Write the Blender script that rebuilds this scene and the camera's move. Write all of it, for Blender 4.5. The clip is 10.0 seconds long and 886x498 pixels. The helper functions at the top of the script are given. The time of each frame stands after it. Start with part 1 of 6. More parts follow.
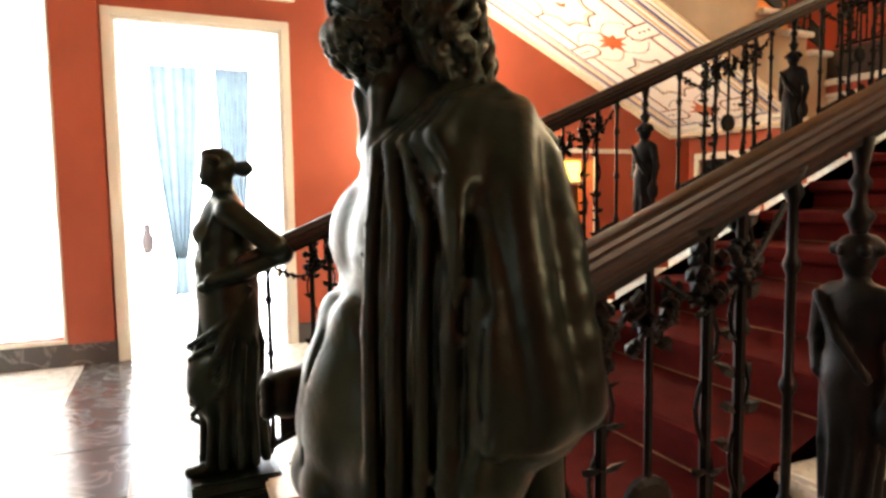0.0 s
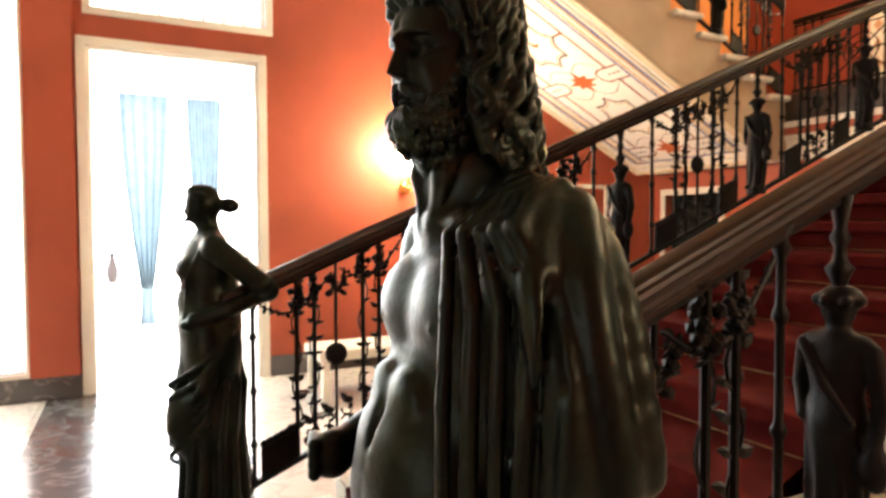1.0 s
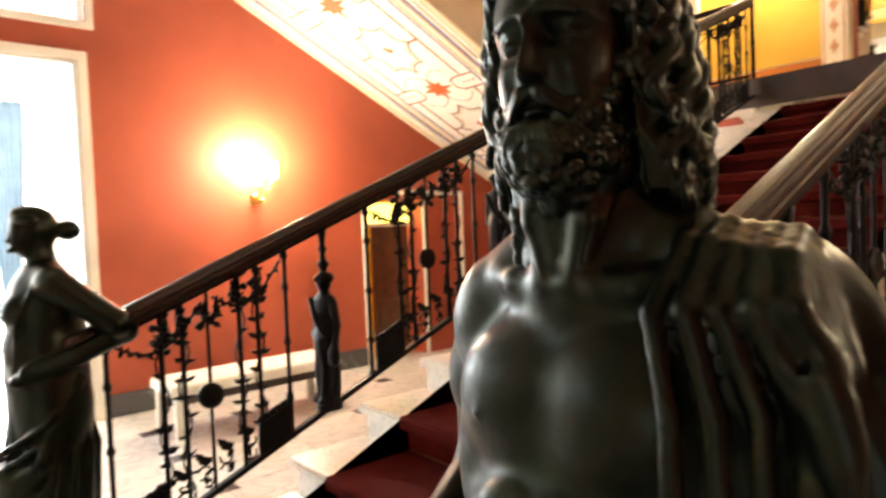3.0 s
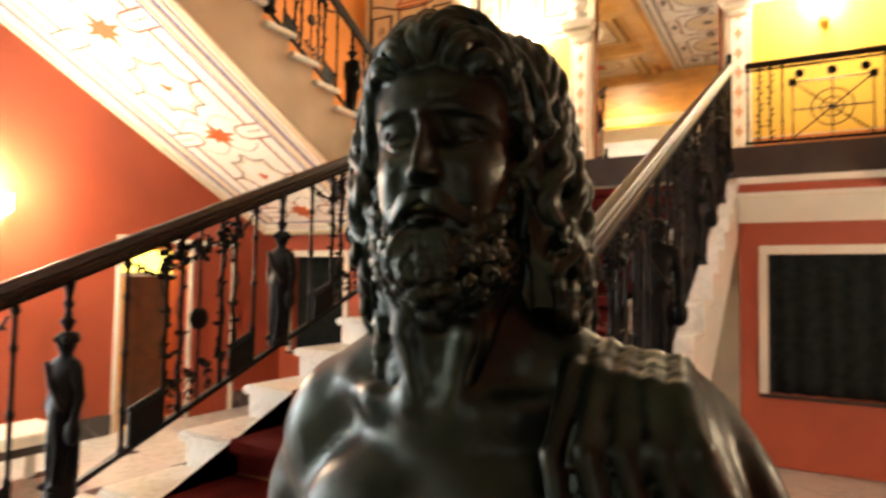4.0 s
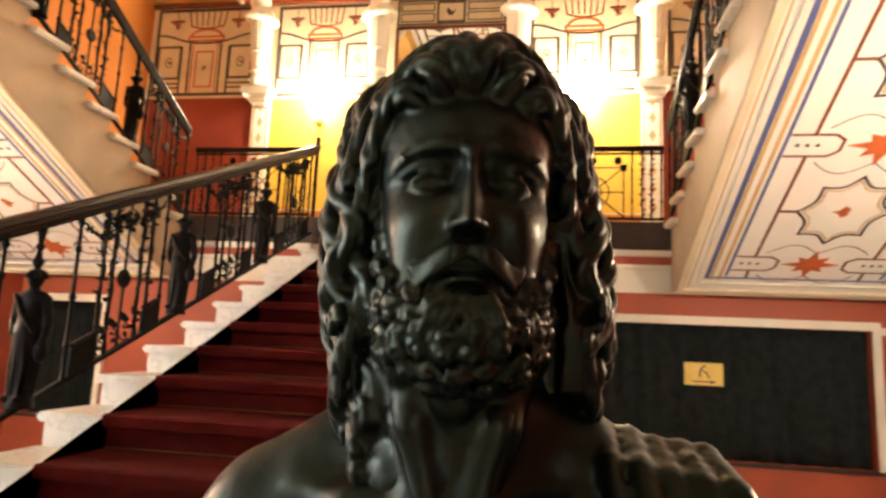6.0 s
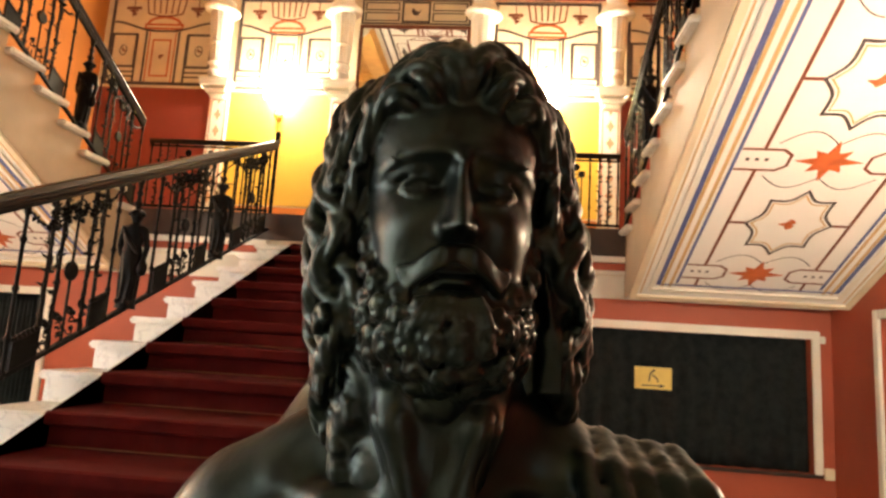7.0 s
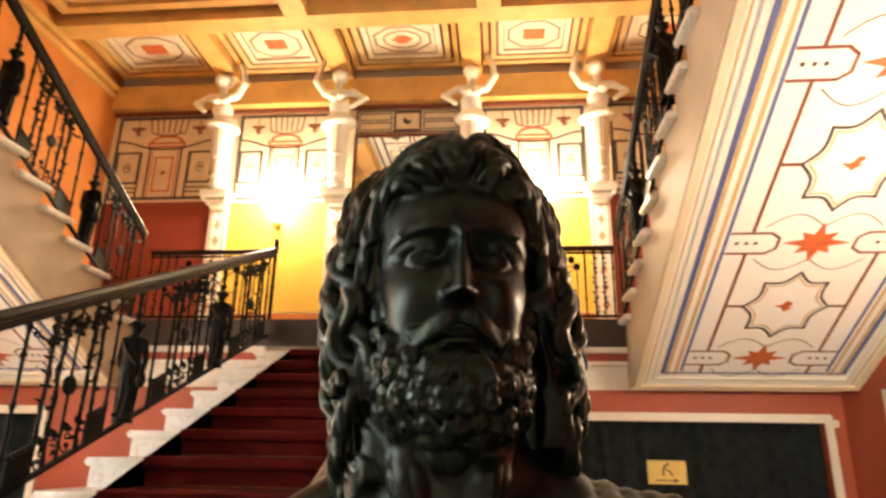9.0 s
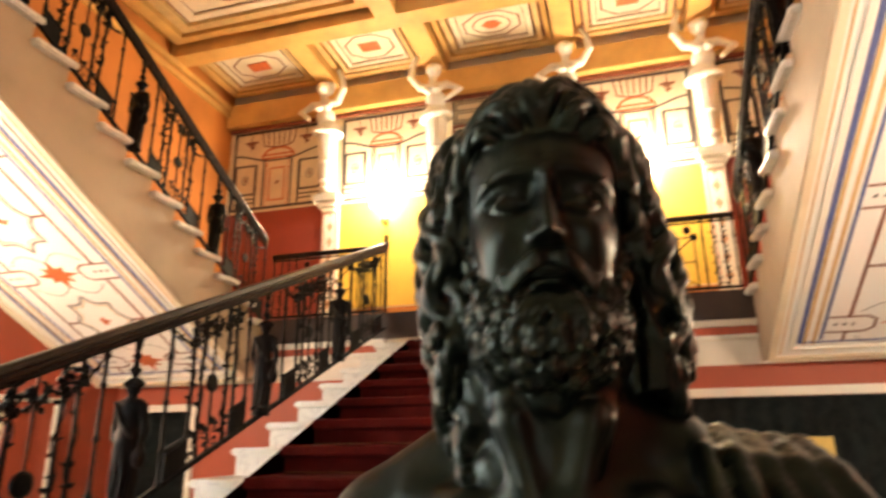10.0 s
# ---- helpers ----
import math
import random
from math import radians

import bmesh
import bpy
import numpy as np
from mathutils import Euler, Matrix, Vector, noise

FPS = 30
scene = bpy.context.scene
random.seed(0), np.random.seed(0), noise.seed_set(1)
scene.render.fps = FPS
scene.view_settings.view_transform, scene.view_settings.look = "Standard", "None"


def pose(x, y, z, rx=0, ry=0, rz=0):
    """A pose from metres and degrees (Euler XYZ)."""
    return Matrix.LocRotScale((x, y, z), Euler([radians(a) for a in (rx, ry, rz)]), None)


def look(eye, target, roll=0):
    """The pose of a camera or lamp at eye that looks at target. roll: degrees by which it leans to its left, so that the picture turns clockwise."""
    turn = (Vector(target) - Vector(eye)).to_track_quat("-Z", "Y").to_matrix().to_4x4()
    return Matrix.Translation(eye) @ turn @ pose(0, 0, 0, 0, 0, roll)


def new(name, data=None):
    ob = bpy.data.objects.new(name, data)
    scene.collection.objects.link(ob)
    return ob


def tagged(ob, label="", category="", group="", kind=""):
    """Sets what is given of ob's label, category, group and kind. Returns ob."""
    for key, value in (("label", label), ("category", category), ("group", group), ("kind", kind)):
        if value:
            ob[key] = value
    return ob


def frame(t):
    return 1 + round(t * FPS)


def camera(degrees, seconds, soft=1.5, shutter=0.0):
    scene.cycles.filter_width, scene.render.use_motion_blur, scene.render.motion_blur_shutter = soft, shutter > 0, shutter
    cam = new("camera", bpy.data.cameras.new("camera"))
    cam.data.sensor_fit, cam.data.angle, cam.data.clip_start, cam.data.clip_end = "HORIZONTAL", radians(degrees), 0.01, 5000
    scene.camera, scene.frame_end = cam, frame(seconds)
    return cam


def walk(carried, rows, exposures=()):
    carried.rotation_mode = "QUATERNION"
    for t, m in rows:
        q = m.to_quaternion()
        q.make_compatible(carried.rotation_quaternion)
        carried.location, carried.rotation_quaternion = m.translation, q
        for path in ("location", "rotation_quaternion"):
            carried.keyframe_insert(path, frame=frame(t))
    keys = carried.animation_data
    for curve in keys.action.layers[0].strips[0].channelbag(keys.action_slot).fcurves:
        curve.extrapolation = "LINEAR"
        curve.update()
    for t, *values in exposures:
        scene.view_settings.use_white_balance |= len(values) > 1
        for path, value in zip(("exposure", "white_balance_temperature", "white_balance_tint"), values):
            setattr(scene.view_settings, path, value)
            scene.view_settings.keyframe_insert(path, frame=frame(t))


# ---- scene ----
cam = camera(69.9, 10.0, soft=2.7, shutter=0.6)
PATH = [
    (0, (1.783, 0.381, 1.362), (-0.051, 1.162, 1.2), -0.8),
    (0.5, (1.777, 0.333, 1.376), (-0.055, 1.127, 1.266), -0.1),
    (1, (1.782, 0.288, 1.409), (-0.011, 1.17, 1.335), -0.2),
    (1.5, (1.756, 0.279, 1.408), (0.008, 1.249, 1.442), -1.4),
    (2, (1.705, 0.254, 1.416), (0.008, 1.312, 1.378), -1.0),
    (3.5, (1.419, 0.198, 1.477), (0.125, 1.723, 1.479), -1.6),
    (4, (1.406, 0.21, 1.49), (0.44, 1.958, 1.593), 1.0),
    (4.5, (1.39, 0.217, 1.49), (0.52, 2.01, 1.66), 1.6),
    (5, (1.387, 0.239, 1.49), (0.56, 2.044, 1.726), 1.9),
    (5.5, (1.338, 0.249, 1.488), (0.678, 2.114, 1.785), 2.3),
    (6, (1.255, 0.233, 1.497), (0.943, 2.186, 1.793), 2.6),
    (7.5, (1.237, 0.22, 1.495), (1.075, 2.188, 1.814), 3.3),
    (8, (1.226, 0.205, 1.489), (1.084, 2.124, 2.034), 1.8),
    (8.5, (1.215, 0.195, 1.474), (1.14, 2.117, 2.02), 1.2),
    (9, (1.242, 0.192, 1.471), (1.064, 2.088, 2.082), 1.0),
    (9.5, (1.267, 0.196, 1.467), (0.962, 2.071, 2.093), 0.5),
    (10, (1.253, 0.197, 1.449), (0.74, 2.042, 2.024), -0.7),
]
walk(cam, [(t, look(eye, target, roll)) for t, eye, target, roll in PATH])

# ---- light ----
scene.view_settings.exposure = 0.75
world = bpy.data.worlds.new("sky")
scene.world = world
world.use_nodes = True
sky = world.node_tree.nodes.new("ShaderNodeTexSky")
sky.sky_type, sky.sun_disc = "NISHITA", False
sky.sun_elevation, sky.sun_rotation = radians(40), radians(120)
back = world.node_tree.nodes["Background"]
back.inputs[1].default_value = 0.12
world.node_tree.links.new(sky.outputs[0], back.inputs[0])


def area_lamp(name, eye, target, sx, sy, power, colour):
    data = bpy.data.lights.new(name, "AREA")
    data.shape, data.size, data.size_y, data.energy, data.color = "RECTANGLE", sx, sy, power, colour
    ob = new(name, data)
    ob.matrix_world = look(eye, target)
    return ob


def bulb_lamp(name, at, power, radius=0.05, colour=(1.0, 0.62, 0.25)):
    data = bpy.data.lights.new(name, "POINT")
    data.energy, data.color, data.shadow_soft_size = power, colour, radius
    ob = new(name, data)
    ob.location = at
    return ob


WARM = (1.0, 0.82, 0.58)
DAY = (0.86, 0.93, 1.0)
# daylight standing in the salon window and the tall side window
area_lamp("daylight_salon", (-9.05, 0.65, 1.9), (-4.0, 0.65, 1.2), 2.4, 3.0, 500, DAY)
area_lamp("daylight_side", (-4.75, -1.3, 1.7), (0.0, -0.8, 1.0), 1.5, 2.8, 190, DAY)
# unseen daylight fills added before the solid south wall, for statue and right soffit
area_lamp("front_fill_lamp", (-3.0, -3.9, 2.6), (1.2, 0.6, 1.4), 1.6, 2.2, 48, DAY)
area_lamp("soffit_fill_lamp", (3.3, -3.9, 1.6), (3.3, 5.0, 2.6), 1.4, 2.6, 16, DAY)

# ---- materials ----


def mat(name, colour, rough=0.6, metal=0.0, dark=0.75, scale=6.0, fine=60.0, bump=0.1, spec=0.5, rnd=0.0):
    """Two scales of variation over one colour, with fine relief."""
    m = bpy.data.materials.new(name)
    m.use_nodes = True
    n, l = m.node_tree.nodes, m.node_tree.links
    b = n["Principled BSDF"]
    b.inputs["Roughness"].default_value, b.inputs["Metallic"].default_value = rough, metal
    b.inputs["Specular IOR Level"].default_value = spec
    co = n.new("ShaderNodeTexCoord")
    big, small = n.new("ShaderNodeTexNoise"), n.new("ShaderNodeTexNoise")
    big.inputs["Scale"].default_value, small.inputs["Scale"].default_value = scale, fine
    big.inputs["Detail"].default_value = 5
    for t in (big, small):
        l.new(co.outputs["Object"], t.inputs["Vector"])
    mix = n.new("ShaderNodeMix")
    mix.data_type = "RGBA"
    mix.inputs[6].default_value = (*[c * dark for c in colour], 1)
    mix.inputs[7].default_value = (*colour, 1)
    ramp = n.new("ShaderNodeMapRange")
    ramp.inputs[1].default_value, ramp.inputs[2].default_value = 0.3, 0.6
    l.new(big.outputs["Fac"], ramp.inputs[0])
    l.new(ramp.outputs[0], mix.inputs[0])
    out = mix.outputs[2]
    if rnd:
        info, hsv = n.new("ShaderNodeObjectInfo"), n.new("ShaderNodeHueSaturation")
        mr = n.new("ShaderNodeMapRange")
        mr.inputs[3].default_value, mr.inputs[4].default_value = 1 - rnd, 1 + rnd
        l.new(info.outputs["Random"], mr.inputs[0])
        l.new(mr.outputs[0], hsv.inputs["Value"])
        l.new(out, hsv.inputs["Color"])
        out = hsv.outputs[0]
    l.new(out, b.inputs["Base Color"])
    bm_ = n.new("ShaderNodeBump")
    bm_.inputs["Strength"].default_value, bm_.inputs["Distance"].default_value = bump, 0.004
    l.new(small.outputs["Fac"], bm_.inputs["Height"])
    l.new(bm_.outputs[0], b.inputs["Normal"])
    rr = n.new("ShaderNodeMapRange")
    rr.inputs[3].default_value, rr.inputs[4].default_value = max(0.03, rough - 0.1), min(1, rough + 0.1)
    l.new(small.outputs["Fac"], rr.inputs[0])
    l.new(rr.outputs[0], b.inputs["Roughness"])
    return m


def glow(name, colour, strength):
    m = bpy.data.materials.new(name)
    m.use_nodes = True
    n = m.node_tree.nodes
    e = n.new("ShaderNodeEmission")
    e.inputs[0].default_value, e.inputs[1].default_value = (*colour, 1), strength
    m.node_tree.links.new(e.outputs[0], n["Material Output"].inputs[0])
    return m


def marble(name, colour, vein, scale=3.0, rough=0.25):
    m = mat(name, colour, rough, 0, 0.9, scale, 40, 0.02)
    n, l = m.node_tree.nodes, m.node_tree.links
    b = n["Principled BSDF"]
    w = n.new("ShaderNodeTexNoise")
    w.inputs["Scale"].default_value, w.inputs["Detail"].default_value, w.inputs["Distortion"].default_value = scale, 8, 1.4
    co = n.new("ShaderNodeTexCoord")
    l.new(co.outputs["Object"], w.inputs["Vector"])
    r = n.new("ShaderNodeValToRGB")
    r.color_ramp.elements[0].position, r.color_ramp.elements[1].position = 0.47, 0.53
    mid = r.color_ramp.elements.new(0.5)
    for e, c in zip(r.color_ramp.elements, (colour, vein, colour)):
        e.color = (*c, 1)
    l.new(w.outputs["Fac"], r.inputs[0])
    l.new(r.outputs[0], b.inputs["Base Color"])
    return m


RED = mat("red_wall_paint", (0.40, 0.080, 0.036), 0.55, 0, 0.82, 1.6, 90, 0.08)
ORANGE = mat("orange_wall_paint", (0.54, 0.19, 0.035), 0.6, 0, 0.75, 1.5, 90, 0.08)
YELLOW = mat("yellow_wall_paint", (0.78, 0.50, 0.07), 0.55, 0, 0.85, 1.5, 90, 0.08)
CREAM = mat("cream_plaster", (0.76, 0.66, 0.48), 0.6, 0, 0.86, 2.5, 80, 0.1)
WHITE = mat("white_trim_paint", (0.80, 0.77, 0.68), 0.45, 0, 0.92, 3, 80, 0.05)
SOFFIT = mat("white_soffit_plaster", (0.84, 0.83, 0.79), 0.6, 0, 0.94, 2, 80, 0.06)
STRINGER = mat("beige_stringer_paint", (0.52, 0.40, 0.27), 0.6, 0, 0.8, 2.0, 80, 0.08)
OCHRE = mat("ochre_ceiling_paint", (0.66, 0.38, 0.11), 0.6, 0, 0.72, 2.5, 80, 0.1)
STEPSTONE = marble("white_marble", (0.72, 0.70, 0.64), (0.56, 0.54, 0.50), 7.0, 0.3)
FLOORWHITE = marble("pale_floor_marble", (0.66, 0.64, 0.60), (0.52, 0.50, 0.47), 2.2, 0.16)
FLOORDARK = marble("dark_floor_marble", (0.085, 0.08, 0.085), (0.20, 0.19, 0.19), 2.5, 0.2)
DADO = mat("dark_red_wall_paint", (0.24, 0.036, 0.022), 0.5, 0, 0.8, 1.6, 90, 0.08)
CARPET = mat("red_stair_carpet", (0.085, 0.007, 0.006), 0.95, 0, 0.7, 9, 260, 0.25, 0.1)
BRONZE = mat("dark_bronze", (0.011, 0.016, 0.010), 0.36, 0.75, 0.5, 9, 140, 0.10, 0.4)
IRON = mat("dark_wrought_iron", (0.006, 0.0055, 0.005), 0.46, 0.30, 0.6, 20, 120, 0.2, 0.14)
RAILWOOD = mat("polished_dark_wood", (0.018, 0.0065, 0.003), 0.40, 0, 0.55, 10, 70, 0.05, 0.3)
DOORWOOD = mat("dark_brown_wood", (0.13, 0.055, 0.022), 0.4, 0, 0.6, 8, 60, 0.1)
FASCIA = mat("dark_brown_fascia", (0.045, 0.026, 0.018), 0.5, 0, 0.6, 5, 60, 0.1)
CURTAIN = mat("blue_black_curtain", (0.034, 0.044, 0.046), 0.9, 0, 0.6, 12, 200, 0.3, 0.2)
BLUELINE = mat("blue_line_paint", (0.10, 0.13, 0.32), 0.6, 0, 0.8, 10, 90, 0.03)
BROWNLINE = mat("brown_line_paint", (0.20, 0.055, 0.025), 0.6, 0, 0.8, 10, 90, 0.03)
STAR = mat("orange_star_paint", (0.56, 0.13, 0.035), 0.6, 0, 0.7, 14, 90, 0.03)
GOLD = mat("gold_line_paint", (0.62, 0.42, 0.18), 0.55, 0, 0.8, 10, 90, 0.03)
GREYLINE = mat("dark_line_paint", (0.07, 0.05, 0.05), 0.6, 0, 0.8, 10, 90, 0.03)
BRASS = mat("brass", (0.62, 0.40, 0.12), 0.28, 1, 0.8, 20, 90, 0.05)
OLDBRASS = mat("tarnished_brass", (0.22, 0.12, 0.05), 0.5, 0.8, 0.7, 20, 90, 0.05)
SIGNPAPER = mat("yellow_sign", (0.80, 0.62, 0.16), 0.5, 0, 0.9, 10, 60, 0.02)
SHEER = mat("pale_blue_curtain", (0.20, 0.25, 0.28), 0.8, 0, 0.8, 6, 150, 0.2)
MIRROR = mat("mirror_glass", (0.9, 0.9, 0.88), 0.03, 1, 0.99, 2, 20, 0.0)
for link in list(MIRROR.node_tree.links):
    if link.to_socket.name == "Roughness":
        MIRROR.node_tree.links.remove(link)
MIRROR.node_tree.nodes["Principled BSDF"].inputs["Roughness"].default_value = 0.01
BULB = glow("lit_lamp_glass", (1.0, 0.80, 0.50), 90)
DAYGLOW = glow("bright_daylight", (0.95, 0.98, 1.0), 9)
AMBERGLOW = glow("amber_emissive_glass", (1.0, 0.72, 0.12), 3.0)

# ---- building helpers ----


def mesh_of(bm, name, material, smooth=False):
    bmesh.ops.recalc_face_normals(bm, faces=bm.faces)
    me = bpy.data.meshes.new(name)
    bm.to_mesh(me)
    bm.free()
    me.materials.append(material)
    if smooth:
        for p in me.polygons:
            p.use_smooth = True
    return me


def part(name, bm, material, parent=None, label="", smooth=False):
    ob = new(name, mesh_of(bm, name, material, smooth))
    if parent:
        ob.parent = parent
    if label:
        tagged(ob, label)
    return ob


def thing(name, label, category, group="", kind=""):
    return tagged(new(name), label, category, group, kind)


def struct(name, bm, material, label="", category="", smooth=False):
    return tagged(part(name, bm, material, None, "", smooth), label, category, "", "structure")


def box(bm, x0, x1, y0, y1, z0, z1, bevel=0.0):
    r = bmesh.ops.create_cube(bm, size=1, matrix=Matrix.LocRotScale(((x0 + x1) / 2, (y0 + y1) / 2, (z0 + z1) / 2), None, (abs(x1 - x0), abs(y1 - y0), abs(z1 - z0))))
    if bevel:
        es = list({e for v in r["verts"] for e in v.link_edges})
        bmesh.ops.bevel(bm, geom=es, offset=bevel, segments=2, affect="EDGES")
    return bm


def one_box(*a, bevel=0.0):
    return box(bmesh.new(), *a, bevel=bevel)


def prism(bm, pts, axis, a, b):
    """A polygon given in the two other axes, drawn out along axis from a to b."""
    def at(p, v):
        return {"x": (v, p[0], p[1]), "y": (p[0], v, p[1]), "z": (p[0], p[1], v)}[axis]
    lo = [bm.verts.new(at(p, a)) for p in pts]
    hi = [bm.verts.new(at(p, b)) for p in pts]
    bm.faces.new(lo)
    bm.faces.new(hi[::-1])
    k = len(pts)
    for i in range(k):
        bm.faces.new((lo[i], lo[(i + 1) % k], hi[(i + 1) % k], hi[i]))
    return bm


def plates(bm, frame_m, pts, thick=0.003):
    """A flat painted figure in the plane of frame_m (u, v), standing thick proud along its normal."""
    lo = [bm.verts.new(frame_m @ Vector((u, v, 0))) for u, v in pts]
    hi = [bm.verts.new(frame_m @ Vector((u, v, thick))) for u, v in pts]
    bm.faces.new(hi)
    k = len(pts)
    for i in range(k):
        bm.faces.new((lo[i], lo[(i + 1) % k], hi[(i + 1) % k], hi[i]))
    return bm


def band(bm, frame_m, pts, width, thick=0.003, closed=True):
    """A painted line of that width along the points."""
    k = len(pts)
    vs = [Vector(p).to_2d() for p in pts]
    outer, inner = [], []
    for i, p in enumerate(vs):
        a = vs[i - 1] if (closed or i) else p - (vs[1] - p)
        b = vs[(i + 1) % k] if (closed or i < k - 1) else p + (p - vs[i - 1])
        d1, d2 = (p - a).normalized(), (b - p).normalized()
        n1, n2 = Vector((-d1.y, d1.x)), Vector((-d2.y, d2.x))
        n = (n1 + n2)
        n = n.normalized() if n.length > 1e-4 else n1
        s = width / 2 / max(0.35, n.dot(n1))
        outer.append(p + n * s)
        inner.append(p - n * s)
    top = [(bm.verts.new(frame_m @ Vector((*o, thick))), bm.verts.new(frame_m @ Vector((*i_, thick)))) for o, i_ in zip(outer, inner)]
    for i in range(k if closed else k - 1):
        a, b = top[i], top[(i + 1) % k]
        bm.faces.new((a[0], a[1], b[1], b[0]))
    return bm


def rect(u0, u1, v0, v1):
    return [(u0, v0), (u1, v0), (u1, v1), (u0, v1)]


def tube(bm, pts, radius, sides=8, caps=True):
    """A round rod along points; radius a number or one for each point."""
    pts = [Vector(p) for p in pts]
    rad = radius if isinstance(radius, (list, tuple)) else [radius] * len(pts)
    rings, up = [], None
    for i, p in enumerate(pts):
        d = (pts[min(i + 1, len(pts) - 1)] - pts[max(i - 1, 0)]).normalized()
        if up is None or abs(up.dot(d)) > 0.95:
            up = Vector((1, 0, 0)) if abs(d.x) < 0.8 else Vector((0, 1, 0))
        s = d.cross(up).normalized()
        up = s.cross(d).normalized()
        rings.append([bm.verts.new(p + rad[i] * (math.cos(a) * s + math.sin(a) * up)) for a in [2 * math.pi * k / sides for k in range(sides)]])
    for r0, r1 in zip(rings, rings[1:]):
        for k in range(sides):
            bm.faces.new((r0[k], r0[(k + 1) % sides], r1[(k + 1) % sides], r1[k]))
    if caps:
        bm.faces.new(rings[0][::-1])
        bm.faces.new(rings[-1])
    return bm


def lathe(bm, profile, at=(0, 0, 0), sides=12):
    """A turned form: profile of (radius, z)."""
    rings = [[bm.verts.new((at[0] + r * math.cos(2 * math.pi * k / sides), at[1] + r * math.sin(2 * math.pi * k / sides), at[2] + z)) for k in range(sides)] for r, z in profile]
    for r0, r1 in zip(rings, rings[1:]):
        for k in range(sides):
            bm.faces.new((r0[k], r0[(k + 1) % sides], r1[(k + 1) % sides], r1[k]))
    bm.faces.new(rings[0][::-1])
    bm.faces.new(rings[-1])
    return bm


def ball(bm, at, rx, ry=None, rz=None, sub=1):
    bmesh.ops.create_icosphere(bm, subdivisions=sub, radius=1, matrix=Matrix.LocRotScale(at, None, (rx, ry or rx, rz or rx)))
    return bm

# ---- structure ----
XW, YB, YL = 4.25, 7.88, 6.15          # side walls, back wall, landing edge
RISE, RUN, NS, Y1 = 0.157, 0.377, 16, 0.715
ZL = RISE * NS                          # landing
SR, ST, SX0 = 0.157, 0.314, 2.40        # side flights: rise, run, inner edge
ZS0, YS0 = 2.04, 5.95                   # lower end of the side soffits
SLOPE = SR / ST
NSIDE = 16
ZG = ZL + SR * NSIDE                    # gallery
YG = YL - ST * NSIDE
ZC = 6.62                               # upper ceiling
YF = -4.0
ZRED = 3.05


def soffit_z(y):
    return ZS0 + (YS0 - y) * SLOPE


# floor: slabs with dark borders
floor = struct("floor", one_box(-XW - 0.3, XW + 0.3, YF, YB, -0.12, -0.012), FLOORWHITE, "pale veined marble hall floor with dark bands", "floor")

# left wall with two doorways and a tall window, cut right through
D1 = (-0.02, 1.36, 2.90)                # doorway to the bright salon: y, y, height
FAN = (0.02, 1.44, 3.22, 4.1)
D2 = (4.07, 4.84, 1.78)                 # low doorway under the flight
WIN = (-2.2, -0.46, 0.22, 3.6)
bm = bmesh.new()
xo, xi = -XW - 0.3, -XW
for y0, y1, z0, z1 in ((WIN[1], D1[0], 0, 4.6), (D1[0], D1[1], D1[2], FAN[2]), (D1[0], D1[1] + 0.08, FAN[3], 4.6), (D1[1], D1[1] + 0.08, D1[2], FAN[2]),
                       (D1[1] + 0.08, D2[0], 0, 4.6), (D1[1], D1[1] + 0.08, 0, D1[2]), (D2[0], D2[1], D2[2], 4.6), (D2[1], YB, 0, 4.6),
                       (WIN[0], WIN[1], 0, WIN[2]), (WIN[0], WIN[1], WIN[3], 4.6), (YF, WIN[0], 0, 4.6)):
    box(bm, xo, xi, y0, y1, z0, z1)
struct("wall_west", bm, RED, "red painted plaster wall with doorways", "wall")
struct("wall_west_upper", one_box(xo, xi, YF, YB, 4.6, ZC), ORANGE, "orange painted upper wall", "wall")
bm = bmesh.new()
D3 = (4.2, 5.5, 1.93)
for y0, y1, z0, z1 in ((YF, D3[0], 0, 4.6), (D3[0], D3[1], D3[2], 4.6), (D3[1], YB, 0, 4.6)):
    box(bm, -xi, -xo, y0, y1, z0, z1)
struct("wall_east", bm, RED, "red painted plaster wall", "wall")
struct("wall_east_upper", one_box(-xi, -xo, YF, YB, 4.6, ZC), ORANGE, "orange painted upper wall", "wall")
struct("wall_south", one_box(xo, -xo, YF - 0.3, YF, 0, ZC), CREAM, "cream plaster wall of the entrance side", "wall")
struct("wall_north", one_box(xo, -xo, YB, YB + 0.3, 0, ZC), CREAM, "cream painted back wall above the landing", "wall")
struct("ceiling", one_box(xo, -xo, YF, YB, ZC, ZC + 0.2), OCHRE, "ochre painted coffered ceiling", "ceiling")
struct("gallery_floor", one_box(-XW, XW, YF, YG, ZG - 0.3, ZG), CREAM, "cream underside of the upper gallery", "ceiling")

